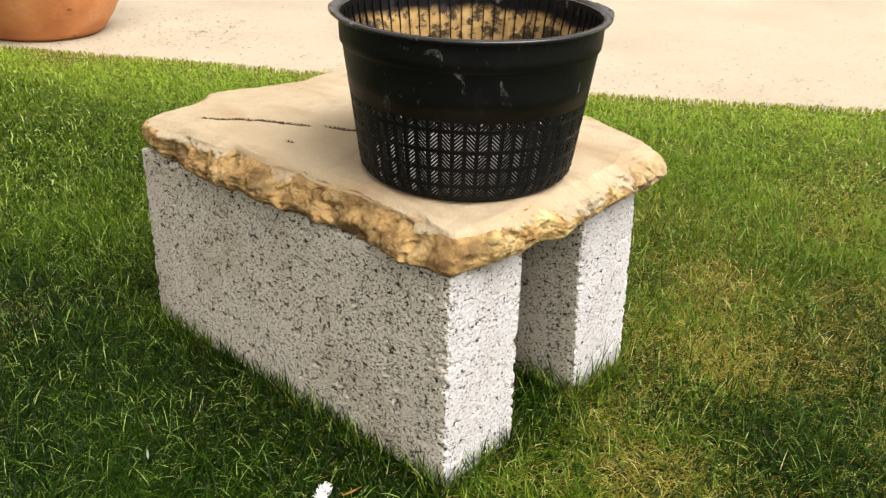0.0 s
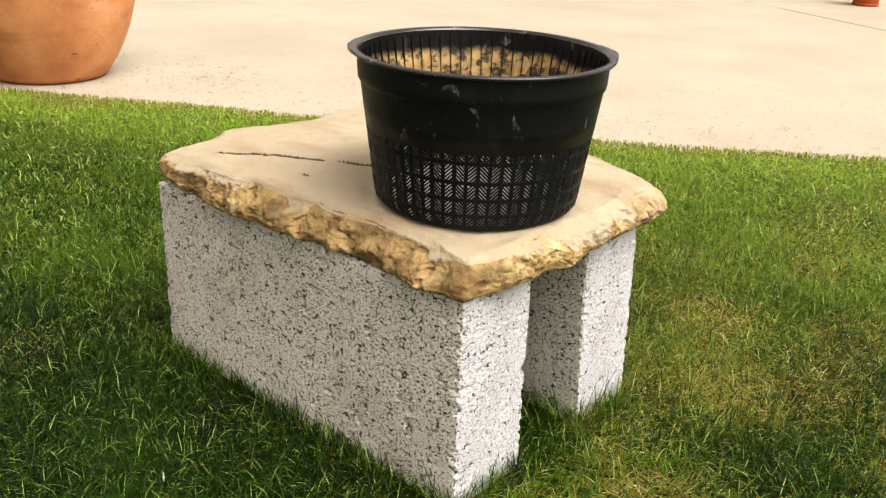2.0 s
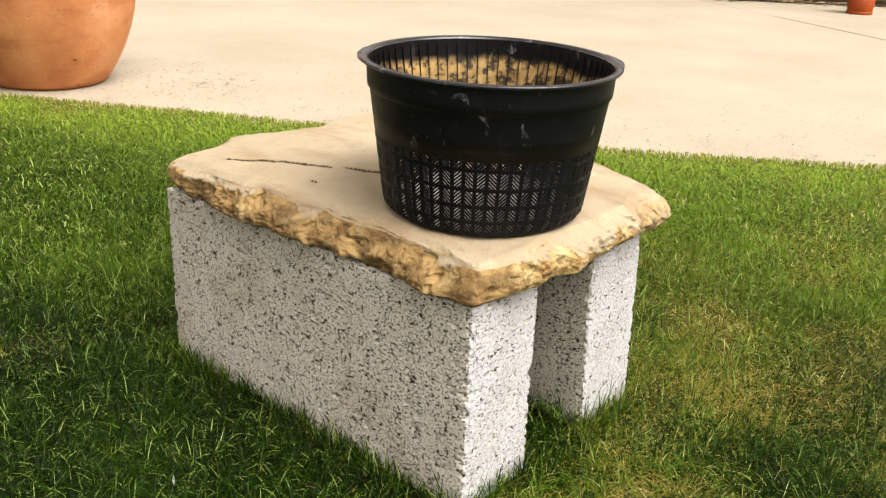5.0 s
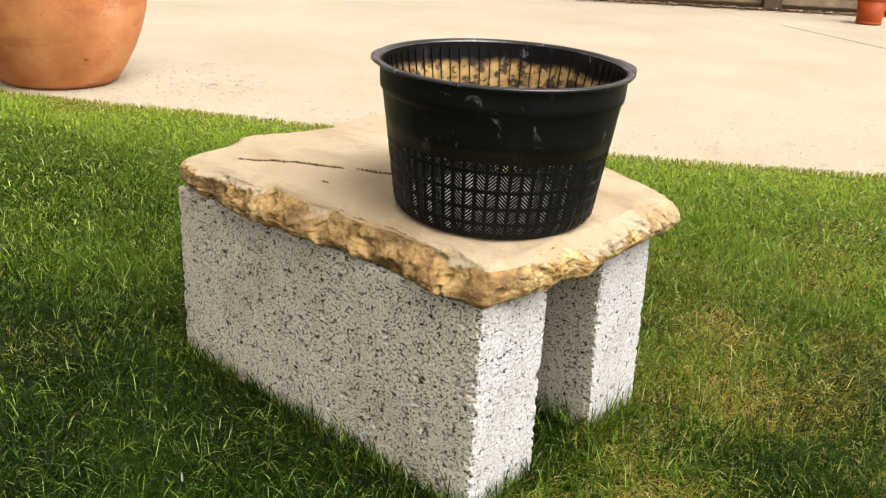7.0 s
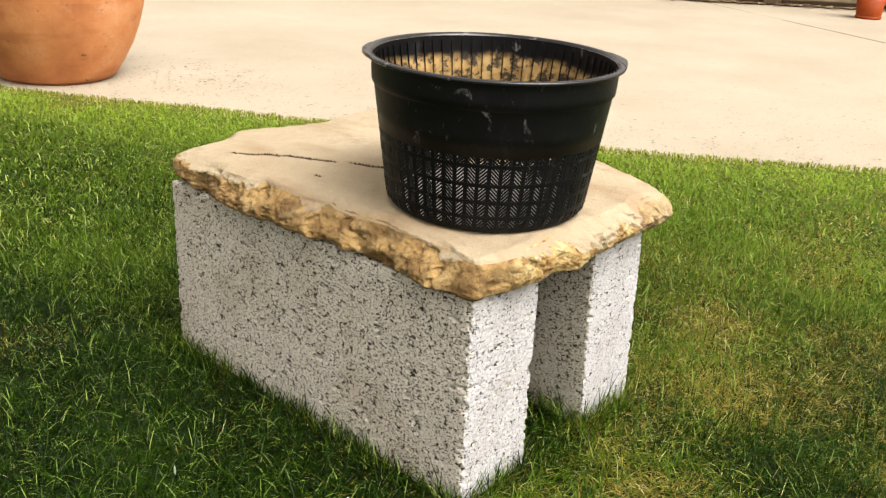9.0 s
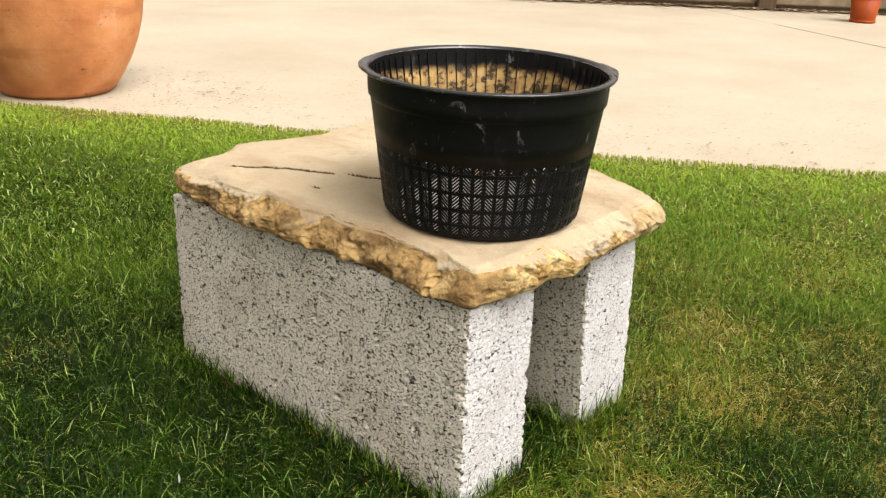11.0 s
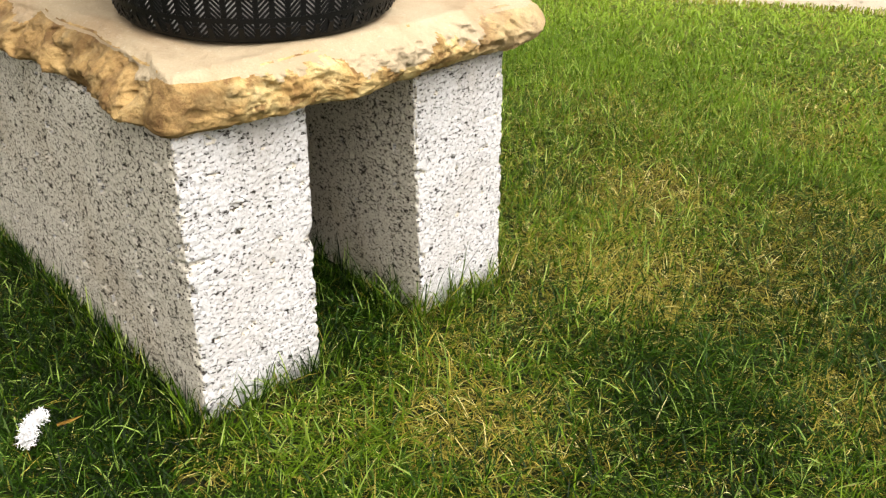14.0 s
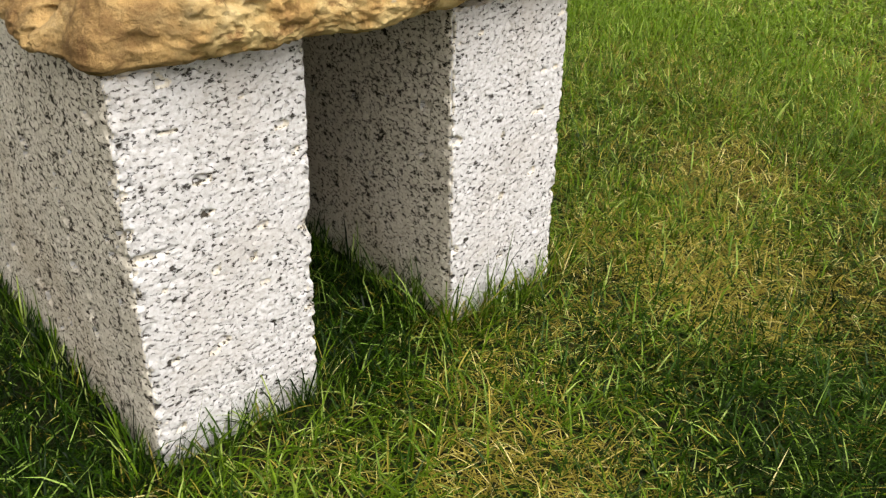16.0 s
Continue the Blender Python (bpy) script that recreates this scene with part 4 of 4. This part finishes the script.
def lush_shade(x, y):
    # the -x terms darken the blades where the block shades the lawn
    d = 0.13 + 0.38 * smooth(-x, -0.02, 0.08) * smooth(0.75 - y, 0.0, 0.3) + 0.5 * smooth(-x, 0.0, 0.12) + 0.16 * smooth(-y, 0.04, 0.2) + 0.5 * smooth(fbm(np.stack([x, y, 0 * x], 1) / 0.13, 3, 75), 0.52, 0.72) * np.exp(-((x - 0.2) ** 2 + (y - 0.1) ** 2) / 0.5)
    # fewer dark blades to the right of the blocks
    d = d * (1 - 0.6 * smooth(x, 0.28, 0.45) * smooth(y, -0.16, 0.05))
    for cx, cy, r, a in LUSH_SHADED:
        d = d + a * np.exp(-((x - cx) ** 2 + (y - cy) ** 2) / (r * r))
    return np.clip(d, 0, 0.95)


def inside(x, y, grow=0.0):
    hit = np.zeros(len(x), bool)
    for x0, y0, x1, y1 in (BLOCK_A, BLOCK_B):
        hit |= (x > x0 - grow) & (x < x1 + grow) & (y > y0 - grow) & (y < y1 + grow)
    return hit


def beside(x, y):
    """The lawn behind and beside the part that faces the patio."""
    return np.abs(np.arctan2(y + 0.6, x + 0.75) - 0.73) > 0.87


def blades(count, area, seed, length, width, segments, keep=None):
    """Root points and shape of many blades: verts (n, 2 * segments + 1, 3) of green and of dry ones."""
    r = np.random.default_rng(seed)
    x = r.uniform(area[0], area[2], count)
    y = r.uniform(area[1], area[3], count)
    # pull the roots together into tufts
    tx, ty = np.floor(x / 0.014), np.floor(y / 0.014)
    cx = (tx + hash3(tx.astype(np.int64), ty.astype(np.int64), 0 * tx.astype(np.int64), 5)) * 0.014
    cy = (ty + hash3(tx.astype(np.int64), ty.astype(np.int64), 0 * tx.astype(np.int64), 6)) * 0.014
    pull = r.uniform(0.0, 0.5, count)
    x, y = x + (cx - x) * pull, y + (cy - y) * pull
    fray = 0.02 * (fbm(np.stack([x, y, 0 * x], 1) / 0.03, 3, 91) - 0.5)
    ok = ~inside(x, y, 0.002) & (x < lawn_edge(y) + 0.02 + fray)
    if keep is not None:
        ok &= keep(x, y)
    x, y = x[ok], y[ok]
    n = len(x)
    lush_shaded = r.uniform(0, 1, n) < lush_shade(x, y)
    dry = (r.uniform(0, 1, n) < dryness(x, y) * np.where(lush_shaded, 0.35, 1.0))
    lush_shaded &= ~dry
    pos = np.stack([x, y, 0 * x], 1)
    tall = 0.62 + 0.75 * fbm(pos / 0.07, 3, 77)
    comb = 6.28 * fbm(pos / 0.10, 2, 81) * 1.6
    head = comb + r.normal(0, 2.2, n)
    near = inside(x, y, 0.02)
    lean = np.abs(r.normal(0.72, 0.45, n)) + np.where(dry, r.uniform(0.1, 1.0, n), 0)
    lean = np.where(near, 0.45 * lean, lean)
    curl = r.uniform(0.1, 2.3, n) * np.where(near, 0.55, 1.0)
    long = length * tall * r.uniform(0.55, 1.25, n) * np.where(dry, 0.85, 1.0)
    long = long * np.clip((lawn_edge(y) - x) / 0.10, 0.6, 1.0)
    wide = width * r.uniform(0.6, 1.3, n) * np.where(dry, 0.7, 1.0)
    # an unmown fringe close to the blocks
    fringe = inside(x, y, 0.013)
    long = np.where(fringe, long * r.uniform(1.1, 1.9, n), long)
    # unmown between the blocks; made taller to the unseen back to darken the gap
    gap = (x > 0.09) & (x < 0.20) & (y > 0.10) & (y < 0.46)
    long = np.where(gap, long * (1.0 + 1.3 * smooth(y, 0.10, 0.3)), long)
    wide = wide * np.where(beside(x, y), 2.4, 1.0)
    hx, hy = np.cos(head), np.sin(head)
    twist = head + np.pi / 2 + r.normal(0, 0.5, n)
    sx, sy = np.cos(twist), np.sin(twist)
    v = np.zeros((n, 2 * segments + 1, 3))
    px, py, pz = x.copy(), y.copy(), np.where(x > lawn_edge(y) - 0.046, 0.0, 0.008)
    for k in range(segments + 1):
        t = k / segments
        taper = wide / 2 * (1 - t ** 2.2)
        if k < segments:
            v[:, 2 * k] = np.stack([px - sx * taper, py - sy * taper, pz], 1)
            v[:, 2 * k + 1] = np.stack([px + sx * taper, py + sy * taper, pz], 1)
        else:
            v[:, 2 * k] = np.stack([px, py, pz], 1)
        a = np.minimum(lean + curl * (t + 0.5 / segments), 1.62)
        px, py, pz = px + hx * np.sin(a) * long / segments, py + hy * np.sin(a) * long / segments, pz + np.cos(a) * long / segments
        pz = np.maximum(pz, 0.012)
    return v[~dry & ~lush_shaded], v[dry], v[lush_shaded]


def grass_mesh(name, sets, material):
    verts, tris, base = [], [], 0
    for v in sets:
        n, k, _ = v.shape
        seg = (k - 1) // 2
        pat = []
        for s in range(seg - 1):
            pat += [(2 * s, 2 * s + 1, 2 * s + 3), (2 * s, 2 * s + 3, 2 * s + 2)]
        pat.append((2 * seg - 2, 2 * seg - 1, 2 * seg))
        tris.append((base + np.arange(n)[:, None, None] * k + np.array(pat)[None]).reshape(-1, 3))
        verts.append(v.reshape(-1, 3))
        base += n * k
    return array_mesh(name, np.concatenate(verts), np.concatenate(tris), material)


def spread(x, y):
    """How far a root lies from the blocks, with a ragged outline so that the densities blend."""
    return np.hypot(x - 0.2, y - 0.2) + 0.5 * (np.random.default_rng(2).uniform(0, 1, len(x)) - 0.5) * np.hypot(x - 0.2, y - 0.2)


def thinned(x, y):
    """Every blade where the lawn faces the patio and the blocks; one in five behind and beside."""
    return ~beside(x, y) | (hash3((x * 1e4).astype(np.int64), (y * 1e4).astype(np.int64), 0 * x.astype(np.int64), 3) < 0.2)


def near_ring(x, y):
    return (spread(x, y) < 0.72) & thinned(x, y)


def far_ring(x, y):
    s = spread(x, y)
    return (s >= 0.62) & (s < 2.0) & thinned(x, y)


def rest(x, y):
    return spread(x, y) >= 1.6


sets = [blades(590000, (-0.75, -0.75, 1.15, 1.15), 11, 0.025, 0.00115, 3, near_ring),
        blades(860000, (-1.9, -1.9, 2.4, 2.6), 12, 0.019, 0.0025, 2, far_ring),
        blades(60000, (-3.58, -3.98, 4.4, 4.98), 13, 0.028, 0.006, 2, rest)]
tagged(new("grass", grass_mesh("grass", [s[0] for s in sets], M_GRASS)), "mown green lawn grass with uneven tufts", "grass", kind="stuff")
tagged(new("dry_grass", grass_mesh("dry_grass", [s[1] for s in sets], M_STRAW)), "yellowed dry straw among the lawn grass", "dry grass", kind="stuff")
tagged(new("lush_grass", grass_mesh("lush_grass", [s[2] for s in sets], M_LUSH_SHADED)), "lusher dark tufts, and blades darkened in colour for the blocks' shade", "grass", kind="stuff")
